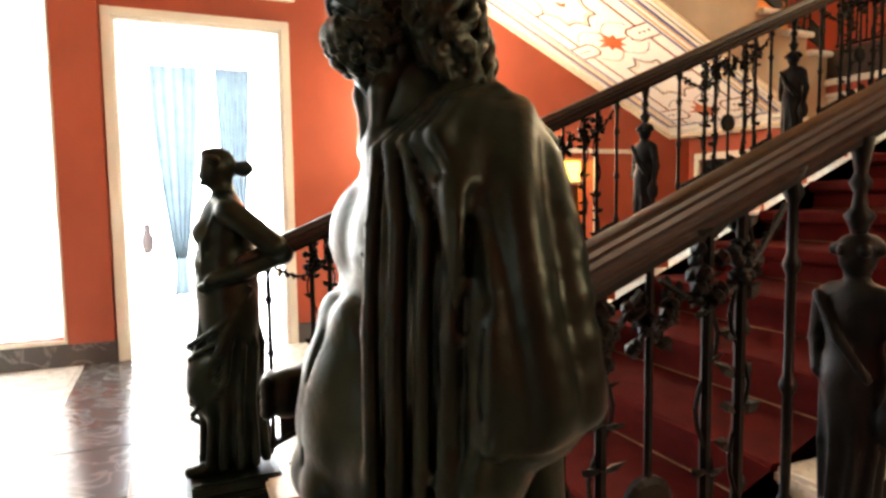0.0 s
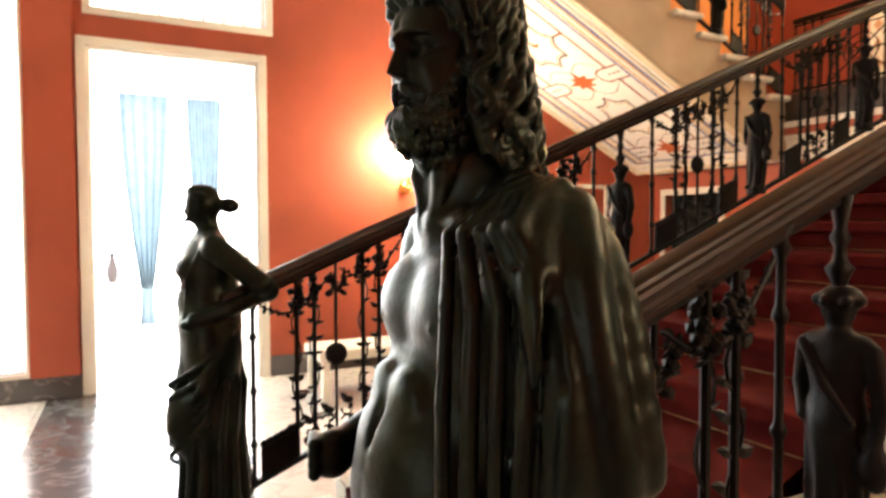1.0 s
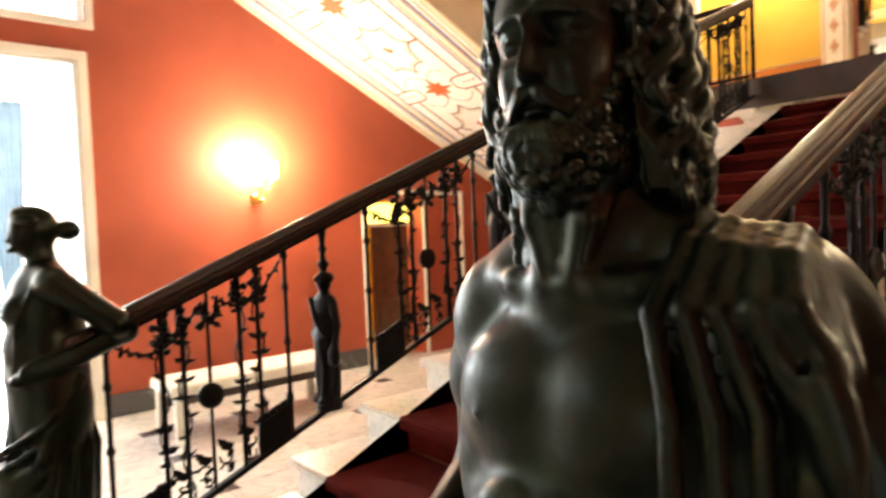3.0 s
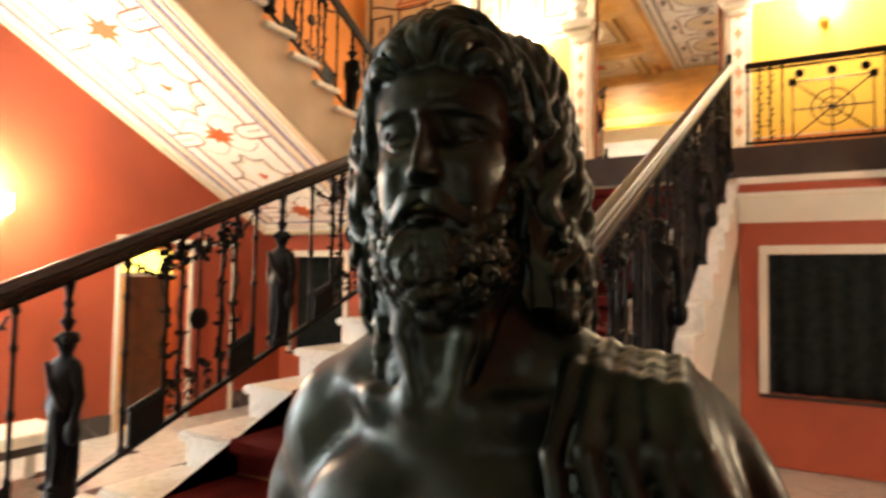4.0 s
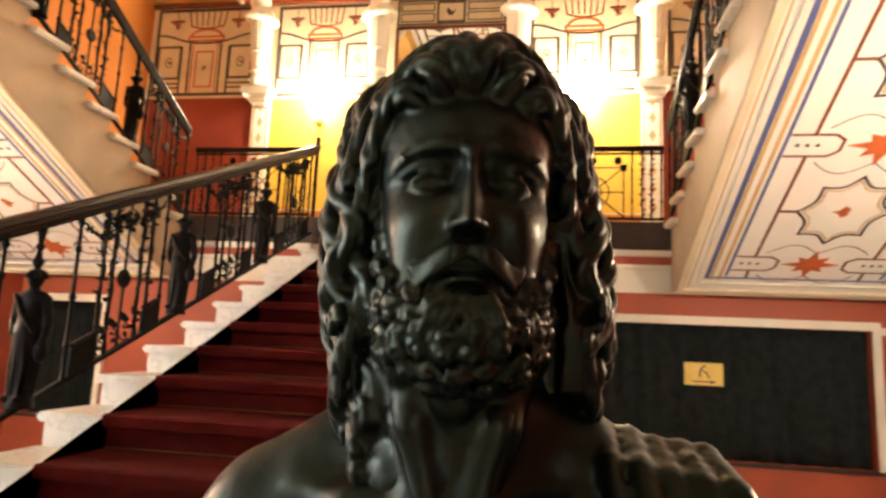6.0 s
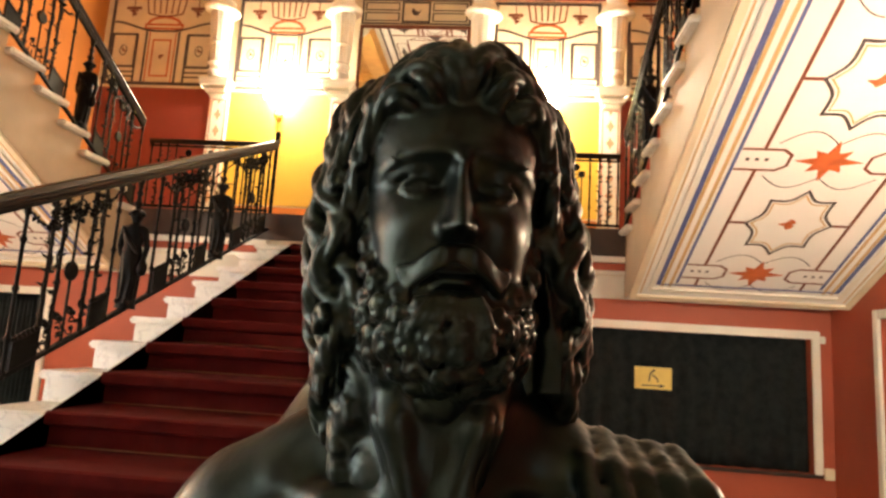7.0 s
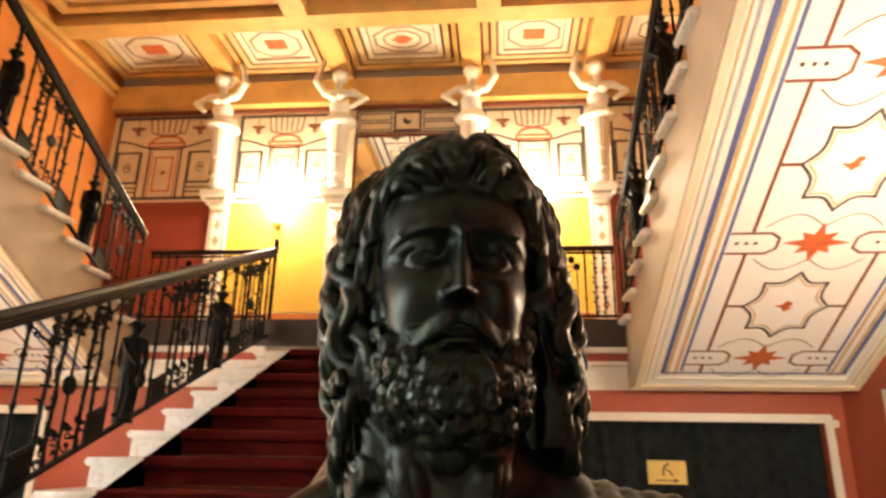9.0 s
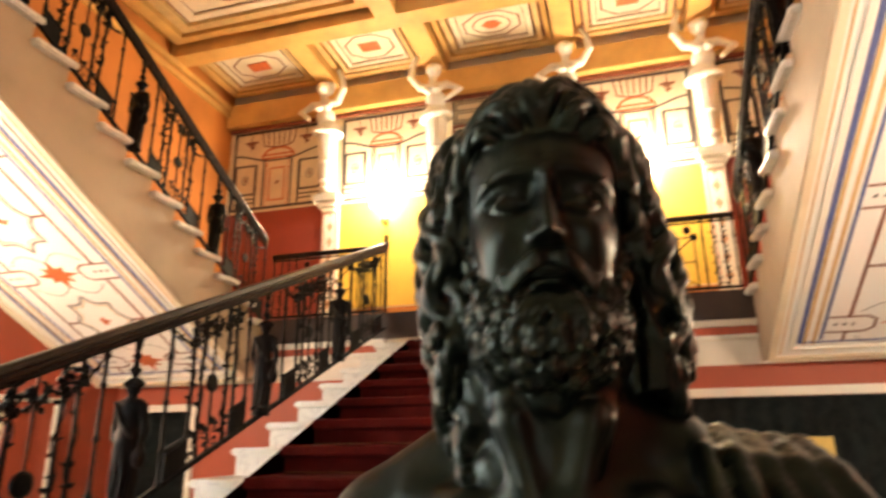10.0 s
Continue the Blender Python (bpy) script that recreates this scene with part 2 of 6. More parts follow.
# landing and the red wall below it with two curtained openings
struct("landing", one_box(-XW, XW, YL, YB, 2.24, ZL), CREAM, "stair landing slab", "floor")
struct("landing_fascia", one_box(-XW, XW, YL - 0.03, YL + 0.04, 2.42, 2.68), FASCIA, "dark brown landing fascia", "trim")
CU = (1.22, 4.07, 0.60, 1.77)
INNER = {-1: 3.26, 1: CU[0]}            # inner jamb of each opening
YR = YL + 0.10
bm = bmesh.new()
for s in (-1, 1):
    a, b = sorted((s * 1.0, s * INNER[s]))
    box(bm, a, b, YR, YR + 0.2, 0, 2.24)
    a, b = sorted((s * CU[1], s * XW))
    box(bm, a, b, YR, YR + 0.2, 0, 2.24)
    a, b = sorted((s * INNER[s], s * CU[1]))
    box(bm, a, b, YR, YR + 0.2, 0, CU[2])
    box(bm, a, b, YR, YR + 0.2, CU[3], 2.24)
struct("wall_under_landing", bm, RED, "red wall below the landing with framed openings", "wall")
for s in (-1, 1):
    bm = bmesh.new()
    a, b = sorted((s * 1.0, s * XW))
    prism(bm, [(YR, 2.04), (YR, 2.24), (YL - 0.02, 2.24)], "x", a, b)
    struct("cove_trim", bm, WHITE, "white cove under the landing", "trim")
    bm = bmesh.new()
    box(bm, a, b, YL - 0.06, YL + 0.02, 2.36, 2.415, 0.008)
    box(bm, a, b, YL - 0.045, YL + 0.02, 2.25, 2.285, 0.006)
    struct("cornice_trim", bm, WHITE, "white moulded cornice", "trim")
    bm = bmesh.new()
    box(bm, a, b, YL - 0.035, YL + 0.02, 2.288, 2.357)
    struct("red_frieze_trim", bm, RED, "red frieze band", "trim")

# ---- central stair ----
stair = thing("central_staircase", "broad white marble staircase with a red carpet runner", "staircase", "", "structure")
bm = bmesh.new()
pts = [(Y1 + 0.03, 0.0)]
for k in range(1, NS + 1):
    y = Y1 + RUN * (k - 1) + 0.03
    pts += [(y, RISE * k - 0.045), (min(y + RUN, YL), RISE * k - 0.045)]
pts = pts[:-2] + [(YL, pts[-2][1]), (YL, 1.9), (1.9, 0.0)]
prism(bm, pts, "x", -1.06, 1.00)
part("stair_body", bm, STEPSTONE, stair)
for k in range(1, NS + 1):
    y, z = Y1 + RUN * (k - 1), RISE * k
    y2 = min(y + RUN + 0.02, YL + 0.02)
    for x0, x1 in ((-1.08, 1.01),):
        bm = bmesh.new()
        box(bm, x0, x1, y - 0.012, max(y2, y + 0.1), z - 0.044, z, 0.012)
        part("tread", bm, STEPSTONE, stair)
carpet = thing("stair_carpet", "deep red carpet runner lying on the marble steps", "carpet")
bm = bmesh.new()
th = 0.012
prof = []
for k in range(1, NS + 1):
    y, z = Y1 + RUN * (k - 1), RISE * k
    zb = z - RISE
    prof += [(y + 0.018, zb + (th if k > 1 else 0.0)), (y + 0.018, z - 0.05), (y - 0.026, z - 0.04), (y - 0.028, z + 0.004), (y - 0.016, z + th)]
prof += [(YL + 0.3, ZL + th)]
prism(bm, prof + [(p[0] + 0.009, p[1] - 0.009) for p in prof[::-1]], "x", -0.722, 0.615)
part("runner", bm, CARPET, carpet)
for k in range(2, NS + 1):
    rod_y, rod_z = Y1 + RUN * (k - 1) + 0.008, RISE * (k - 1) + th + 0.006
    part("stair_rod", tube(bmesh.new(), [(-0.735, rod_y, rod_z), (0.628, rod_y, rod_z)], 0.0030, 8), OLDBRASS, carpet, "thin brass stair rod")

# ---- side flights ----


def side_flight(s):
    flight = thing("side_flight", "upper marble flight with a painted white soffit", "staircase", "side flights", "structure")
    a, b = sorted((s * SX0, s * XW))
    bm = bmesh.new()
    pts = [(YS0, ZS0), (YL, ZS0), (YL, ZL)]
    for k in range(1, NSIDE + 1):
        y = YL - ST * (k - 1)
        pts += [(y, ZL + SR * k - 0.05), (y - ST, ZL + SR * k - 0.05)]
    pts += [(YG, soffit_z(YG))]
    prism(bm, pts, "x", a, b)
    part("flight_body", bm, SOFFIT, flight)
    bm = bmesh.new()
    c, d = sorted((s * SX0, s * (SX0 - 0.006)))
    prism(bm, pts, "x", c, d)
    part("stringer", bm, STRINGER, flight, "beige painted side of the flight")
    for k in range(1, NSIDE + 1):
        y, z = YL - ST * (k - 1), ZL + SR * k
        bm = bmesh.new()
        c, d = sorted((s * (SX0 - 0.07), s * XW))
        box(bm, c, d, y - ST - 0.01, y + 0.03, z - 0.05, z, 0.012)
        part("tread", bm, STEPSTONE, flight)
    return flight


def soffit_frame(s):
    """u down the slope from the upper end, v across from the inner edge, w away from the plaster."""
    u = Vector((0, 1, -SLOPE)).normalized()
    v = Vector((s, 0, 0))
    w = Vector((0, -SLOPE, -1)).normalized()
    o = Vector((s * SX0, YS0 - 6.0 * math.cos(math.atan(SLOPE)), ZS0 + 6.0 * math.sin(math.atan(SLOPE))))
    m = Matrix((u, v, w)).transposed().to_4x4()
    m.translation = o
    return m


def cartouche(cu, cv, ru, rv, n=8, dip=0.16):
    """An eight-sided figure with hollowed sides."""
    pts = []
    for i in range(n):
        a0, a1 = 2 * math.pi * (i) / n, 2 * math.pi * (i + 1) / n
        for j in range(6):
            f = j / 6
            p = Vector((math.cos(a0), math.sin(a0))) * (1 - f) + Vector((math.cos(a1), math.sin(a1))) * f
            p *= 1 - dip * math.sin(math.pi * f)
            pts.append((cu + ru * p.x, cv + rv * p.y))
    return pts


def paint_soffit(s, flight):
    m = soffit_frame(s)
    W, U1 = XW - SX0, 6.0
    borders = part("painted_border", bmesh.new(), BLUELINE, flight)
    bm = bmesh.new()
    for v, w_ in ((0.20, 0.035), (0.345, 0.022), (W - 0.20, 0.035), (W - 0.345, 0.022)):
        plates(bm, m, rect(0, U1 - 0.16 - (v if v < 1 else W - v) * 0.3, v - w_ / 2, v + w_ / 2))
    plates(bm, m, rect(U1 - 0.24, U1 - 0.222, 0.2, W - 0.2))
    borders.data = mesh_of(bm, "painted_border", BLUELINE)
    bm = bmesh.new()
    for v in (0.235, 0.30, W - 0.30, W - 0.235):
        plates(bm, m, rect(0, U1 - 0.2, v - 0.012, v + 0.012))
    for v in (0.08, W - 0.08):
        plates(bm, m, rect(0, U1 - 0.08, v - 0.006, v + 0.006))
    part("gilt_border", bm, GOLD, flight)
    bm = bmesh.new()
    va, vb = 0.50, W - 0.50
    per = 1.32
    n = 5
    u0 = U1 - 0.45
    starbm, dark = bmesh.new(), bmesh.new()
    rnd_ = random.Random(5)
    for i in range(n):
        cu = u0 - per * i
        # star
        c = W / 2
        spts = []
        for j in range(16):
            r = 0.185 if j % 4 == 0 else (0.135 if j % 2 == 0 else 0.080)
            spts.append((cu + r * math.cos(math.pi * j / 8), c + r * 1.15 * math.sin(math.pi * j / 8)))
        part("painted_star", plates(bmesh.new(), m, spts), STAR, flight)
        # tabs at both sides of the star
        for sgn, v0 in ((1, 0.36), (-1, W - 0.36)):
            d = 0.26
            t = [(cu - 0.095, v0), (cu - 0.095, v0 + sgn * d), (cu - 0.05, v0 + sgn * (d + 0.06)), (cu + 0.05, v0 + sgn * (d + 0.06)), (cu + 0.095, v0 + sgn * d), (cu + 0.095, v0)]
            band(bm, m, t, 0.02, 0.0034, False)
            for q in range(3):
                plates(dark, m, rect(cu - 0.012, cu + 0.012, v0 + sgn * (0.06 + 0.06 * q) - 0.012, v0 + sgn * (0.06 + 0.06 * q) + 0.012), 0.002)
        # long lines between the tabs
        for v in (va, vb):
            plates(bm, m, rect(cu - per + 0.095, cu - 0.095, v - 0.011, v + 0.011), 0.003)
            sg = 1 if v == va else -1
            plates(bm, m, rect(cu - per / 2 - 0.011, cu - per / 2 + 0.011, *sorted((v, v + sg * 0.13))), 0.003)
        # cartouche between the stars
        k = cartouche(cu - per / 2, c, 0.37, 0.30)
        band(dark, m, k, 0.02, 0.0032)
        part("painted_cartouche", band(bmesh.new(), m, cartouche(cu - per / 2, c, 0.325, 0.26), 0.012), GOLD, flight)
        mot = [(cu - per / 2 + 0.06 * math.cos(a) * (0.5 + 0.5 * math.cos(2 * a + i)), c + 0.08 * math.sin(a) * (0.6 + 0.4 * math.sin(3 * a))) for a in [2 * math.pi * q / 14 for q in range(14)]]
        part("painted_emblem", plates(bmesh.new(), m, mot), STAR, flight)
        # curls that tie star and cartouche
        for sgu in (-1, 1):
            for sgv in (-1, 1):
                arc = [(cu + sgu * (0.15 + 0.11 * math.sin(a)), c + sgv * (0.36 * a / math.pi)) for a in [math.pi * q / 8 for q in range(9)]]
                band(dark, m, arc, 0.008, 0.0028, False)
    for sgv, v in ((1, va), (-1, vb)):
        plates(bm, m, rect(u0 + 0.095, U1 - 0.24, v - 0.011, v + 0.011), 0.003)
    part("painted_line", bm, BROWNLINE, flight)
    part("painted_scroll", dark, GREYLINE, flight)
    bm = bmesh.new()
    for v0, v1 in ((0.0, 0.05), (W - 0.05, W)):
        plates(bm, m, rect(0, U1, v0, v1), 0.02)
    plates(bm, m, rect(U1 - 0.05, U1, 0.0, W), 0.021)
    part("edge_moulding", bm, CREAM, flight)
    bm = bmesh.new()
    for v0, v1 in ((0.13, 0.165), (W - 0.165, W - 0.13)):
        plates(bm, m, rect(0, U1 - 0.13, v0, v1), 0.015)
    plates(bm, m, rect(U1 - 0.165, U1 - 0.13, 0.165, W - 0.165), 0.015)
    part("inner_moulding", bm, WHITE, flight)


for s in (-1, 1):
    paint_soffit(s, side_flight(s))

# ---- statues ----


class Field:
    """A smooth union of simple bodies on a grid, turned into one mesh."""

    def __init__(self, lo, hi, step):
        self.lo, self.step = np.array(lo, float), step
        self.n = tuple(int((h - l) / step) + 2 for l, h in zip(lo, hi))
        self.d = np.full(self.n, 1.0, np.float32)

    def _sub(self, lo, hi):
        i0 = [max(0, int((a - o) / self.step) - 1) for a, o in zip(lo, self.lo)]
        i1 = [min(n, int((a - o) / self.step) + 3) for a, o, n in zip(hi, self.lo, self.n)]
        if any(b <= a for a, b in zip(i0, i1)):
            return None, None
        ax = [np.arange(a, b) * self.step + o for a, b, o in zip(i0, i1, self.lo)]
        g = np.meshgrid(*ax, indexing="ij")
        return tuple(slice(a, b) for a, b in zip(i0, i1)), g

    def _mix(self, sl, d, k, cut):
        old = self.d[sl]
        if cut:
            h = np.clip(0.5 - 0.5 * (old + d) / k, 0, 1)
            self.d[sl] = old * (1 - h) - d * h + k * h * (1 - h)
        else:
            h = np.clip(0.5 + 0.5 * (old - d) / k, 0, 1)
            self.d[sl] = old * (1 - h) + d * h - k * h * (1 - h)

    def egg(self, c, r, k=0.01, cut=False, turn=0.0):
        r = np.array(r, float)
        m = r.max() + 3 * k + 0.004
        sl, g = self._sub([a - m for a in c], [a + m for a in c])
        if sl is None:
            return
        x, y, z = g[0] - c[0], g[1] - c[1], g[2] - c[2]
        if turn:
            ct, st = math.cos(turn), math.sin(turn)
            x, z = ct * x + st * z, -st * x + ct * z
        a = np.sqrt((x / r[0]) ** 2 + (y / r[1]) ** 2 + (z / r[2]) ** 2)
        b = np.sqrt((x / r[0] ** 2) ** 2 + (y / r[1] ** 2) ** 2 + (z / r[2] ** 2) ** 2) + 1e-9
        self._mix(sl, np.minimum(a * (a - 1) / b, 1.0), k, cut)

    def rod(self, p, q, r0, r1=None, k=0.01, cut=False):
        r1 = r0 if r1 is None else r1
        p, q = np.array(p, float), np.array(q, float)
        m = max(r0, r1) + 3 * k + 0.004
        sl, g = self._sub(np.minimum(p, q) - m, np.maximum(p, q) + m)
        if sl is None:
            return
        v = q - p
        t = np.clip(((g[0] - p[0]) * v[0] + (g[1] - p[1]) * v[1] + (g[2] - p[2]) * v[2]) / (v @ v + 1e-12), 0, 1)
        d = np.sqrt((g[0] - p[0] - t * v[0]) ** 2 + (g[1] - p[1] - t * v[1]) ** 2 + (g[2] - p[2] - t * v[2]) ** 2) - (r0 + (r1 - r0) * t)
        self._mix(sl, d, k, cut)

    def chain(self, pts, r0, r1=None, k=0.006, cut=False):
        n = len(pts) - 1
        r1 = r0 if r1 is None else r1
        for i in range(n):
            self.rod(pts[i], pts[i + 1], r0 + (r1 - r0) * i / n, r0 + (r1 - r0) * (i + 1) / n, k, cut)

    def surface(self):
        """Surface nets."""
        d = self.d
        inside = d < 0
        cnt = np.zeros(tuple(n - 1 for n in self.n), np.int8)
        for a in (0, 1):
            for b in (0, 1):
                for c in (0, 1):
                    cnt += inside[a:self.n[0] - 1 + a, b:self.n[1] - 1 + b, c:self.n[2] - 1 + c]
        cells = np.argwhere((cnt > 0) & (cnt < 8))
        idx = np.full(cnt.shape, -1, np.int64)
        idx[tuple(cells.T)] = np.arange(len(cells))
        acc, num = np.zeros((len(cells), 3)), np.zeros(len(cells))
        corners = [(a, b, c) for a in (0, 1) for b in (0, 1) for c in (0, 1)]
        val = {o: d[cells[:, 0] + o[0], cells[:, 1] + o[1], cells[:, 2] + o[2]] for o in corners}
        for o in corners:
            for ax in range(3):
                if o[ax] == 0:
                    o2 = tuple(1 if i == ax else o[i] for i in range(3))
                    v0, v1 = val[o], val[o2]
                    hit = (v0 < 0) != (v1 < 0)
                    t = np.where(hit, v0 / np.where(hit, v0 - v1, 1), 0)
                    p = np.tile(np.array(o, float), (len(cells), 1))
                    p[:, ax] += t
                    acc[hit] += p[hit]
                    num[hit] += 1
        verts = (cells + acc / num[:, None]) * self.step + self.lo
        quads = []
        for ax in range(3):
            sl0 = [slice(1, n - 1) for n in self.n]
            sl1 = list(sl0)
            sl0[ax], sl1[ax] = slice(0, self.n[ax] - 1), slice(1, self.n[ax])
            a, b = inside[tuple(sl0)], inside[tuple(sl1)]
            e = np.argwhere(a != b)
            flip = a[tuple(e.T)]
            base = e + 1
            base[:, ax] -= 1
            u, v = [i for i in range(3) if i != ax]
            def cell(du, dv):
                q = base.copy()
                q[:, u] -= du
                q[:, v] -= dv
                return idx[tuple(q.T)]
            f = np.stack([cell(1, 1), cell(0, 1), cell(0, 0), cell(1, 0)], 1)
            turn_ = flip if ax != 1 else ~flip
            f[~turn_] = f[~turn_][:, ::-1]
            quads.append(f)
        return verts, np.concatenate(quads)


def join_fields(name, fields, material, turn=0.0, pivot=(0, 0)):
    """One mesh of all the fields; the first is turned about an upright axis through pivot."""
    vs, fs, off = [], [], 0
    for f in fields:
        v, q = f.surface()
        if turn and f is fields[0]:
            v[:, :2] -= pivot
            v[:, :2] = v[:, :2] @ np.array(((math.cos(turn), math.sin(turn)), (-math.sin(turn), math.cos(turn))))
            v[:, :2] += pivot
        vs.append(v)
        fs.append(q + off)
        off += len(v)
    v, q = np.concatenate(vs), np.concatenate(fs)
    me = bpy.data.meshes.new(name)
    me.vertices.add(len(v))
    me.vertices.foreach_set("co", v.astype(np.float32).ravel())
    me.loops.add(q.size)
    me.loops.foreach_set("vertex_index", q.astype(np.int32).ravel())
    me.polygons.add(len(q))
    me.polygons.foreach_set("loop_start", np.arange(0, q.size, 4, dtype=np.int32))
    me.polygons.foreach_set("use_smooth", np.ones(len(q), bool))
    me.update(calc_edges=True)
    me.validate()
    me.materials.append(material)
    return me


rs = random.Random(11)


def flowing(pts, n=4):
    """Points of a smooth curve through pts."""
    p = [np.array(v, float) for v in [pts[0], *pts, pts[-1]]]
    out = []
    for a, b, c, d in zip(p, p[1:], p[2:], p[3:]):
        for q in range(n):
            t = q / n
            out.append(0.5 * (2 * b + (c - a) * t + (2 * a - 5 * b + 4 * c - d) * t * t + (3 * b - a - 3 * c + d) * t ** 3))
    return out + [p[-1]]


def bearded_head(f, hair, c):
    """Head with long twisted locks and a curled beard; c is the middle of the skull, the face to -y."""
    cx, cy, cz = c

    def P(x, y, z):
        return (cx + x, cy + y, cz + z)
    f.egg(P(0, 0.004, 0.020), (0.050, 0.054, 0.056), 0.01)
    f.egg(P(0, -0.010, -0.020), (0.0450, 0.0480, 0.062), 0.012)
    f.egg(P(0, -0.018, 0.022), (0.042, 0.038, 0.030), 0.020)
    f.egg(P(0, -0.024, -0.070), (0.033, 0.030, 0.026), 0.014)
    # the features, raised and sunk over the front of the head
    g = np.meshgrid(*[(np.arange(n) * f.step + o).astype(np.float32) for n, o in zip(f.n, f.lo)], indexing="ij")
    x, y, z = g[0] - cx, g[1] - cy, g[2] - cz
    ax = np.abs(x)

    def bump(h, mx, sx, mz, sz):
        return h * np.exp(-((ax - mx) / sx) ** 2 - ((z - mz) / sz) ** 2)
    t = np.clip((0.010 - z) / 0.038, 0, 1)
    nose = (0.0052 + 0.0125 * t ** 1.2) * np.exp(-(ax / (0.0036 + 0.0022 * t)) ** 2.4) / (1 + np.exp((z - 0.012) / 0.0025)) / (1 + np.exp((-0.0290 - z) / 0.0007))
    nose += 0.0058 * np.exp(-((ax - 0.0072) / 0.0030) ** 2 - ((z + 0.0262) / 0.0036) ** 2)
    zb = 0.0108 - 0.0075 * (np.maximum(ax - 0.014, 0) / 0.026) ** 2 - 0.006 * np.exp(-(ax / 0.004) ** 2)
    brow = 0.0042 * np.exp(-((z - zb) / np.where(z > zb, 0.0105, 0.0028)) ** 2) * np.exp(-(ax / 0.036) ** 6)
    eye = bump(-0.0085, 0.0180, 0.0118, -0.0035, 0.0070) + bump(-0.0030, 0.0085, 0.0040, -0.0010, 0.0060)
    cheek = bump(0.0034, 0.027, 0.012, -0.0235, 0.013) + bump(-0.0008, 0.0165, 0.0050, -0.0300, 0.0090)
    fore = bump(0.0016, 0.012, 0.012, 0.0240, 0.0080) - bump(0.0010, 0.0, 0.02, 0.0165, 0.0022)
    mouth = -0.0020 * np.exp(-((z + 0.0465) / 0.0015) ** 2 - (ax / 0.0090) ** 4) - 0.0020 * np.exp(-((z + 0.0585) / 0.0030) ** 2 - (ax / 0.011) ** 2)
    lips = 0.0056 * np.exp(-((z + 0.0510) / 0.0030) ** 2 - (ax / 0.0090) ** 4)
    chin = bump(0.0075, 0.0, 0.026, -0.0740, 0.0110) + bump(0.0045, 0.032, 0.010, -0.056, 0.020)
    total = (nose + brow + eye + cheek + fore + mouth + lips + chin) * np.clip((-0.004 - y) / 0.020, 0, 1)
    f.d -= total.astype(np.float32)
    # eyeballs between heavy lids
    for s in (-1, 1):
        ex, ey, ez = s * 0.0192, -0.0402, -0.0050
        f.egg(P(ex, ey, ez), (0.0098, 0.0098, 0.0088), 0.0012)
        for lift, rad, up in ((0.0050, 0.0013, 1), (-0.0046, 0.0010, -1)):
            arc = []
            for q in range(9):
                u = -1 + q / 4
                arc.append(P(ex + 0.0098 * u, ey - 0.0102 * math.sqrt(max(0.06, 1 - 0.85 * u * u)), ez + lift * (1 - u * u) - 0.0006 * s * u))
            f.chain(arc, rad, rad, 0.0012)
        f.chain(flowing([P(ex - 0.0118, -0.0445, ez + 0.004), P(ex - 0.003, -0.0500, ez + 0.0086), P(ex + 0.006, -0.0480, ez + 0.0086), P(ex + 0.0132, -0.0400, ez + 0.0058)]) if s > 0 else flowing([P(ex + 0.0118, -0.0445, ez + 0.004), P(ex + 0.003, -0.0500, ez + 0.0086), P(ex - 0.006, -0.0480, ez + 0.0086), P(ex - 0.0132, -0.0400, ez + 0.0058)]), 0.0016, 0.0012, 0.0030)
        # moustache: drooping strands that curl up at the ends
        for k in range(5):
            dz = 0.0022 * (k - 2)
            f.chain(flowing([P(s * 0.0015, -0.0590, -0.0375 + 0.4 * dz), P(s * 0.0075, -0.0615, -0.0398 + 0.7 * dz), P(s * 0.0140, -0.0580, -0.0440 + 0.8 * dz), P(s * 0.0190, -0.0535, -0.0480 + 0.8 * dz), P(s * (0.0225 + 0.0010 * k), -0.0490, -0.0505 + dz)]), 0.0026, 0.0018, 0.0012)
        # eyebrow hairs
        for k in range(7):
            bx = 0.008 + 0.0036 * k
            zz = 0.0104 - 0.0075 * (max(bx - 0.014, 0) / 0.026) ** 2
            yy_ = -0.0560 + 6.5 * (bx - 0.004) ** 2
            f.rod(P(s * bx, yy_, zz), P(s * (bx + 0.0050), yy_ + 0.0018, zz + 0.0012), 0.0013, 0.0009, 0.0012)

    def curl(x, y, z, nx, ny, nz, r, turns=1.3, thick=0.0030, into=None, out=0.004):
        n = Vector((nx, ny, nz)).normalized()
        a = n.orthogonal().normalized()
        b = n.cross(a)
        ph = rs.random() * 6.28
        pts = []
        for q in range(11):
            t = q / 10
            rad = r * (1 - 0.80 * t)
            v = Vector((x, y, z)) + rad * (math.cos(ph + turns * 6.28 * t) * a + math.sin(ph + turns * 6.28 * t) * b) + n * out * t
            pts.append(P(*v))
        (into or f).chain(pts, thick, thick * 0.7, 0.0010)
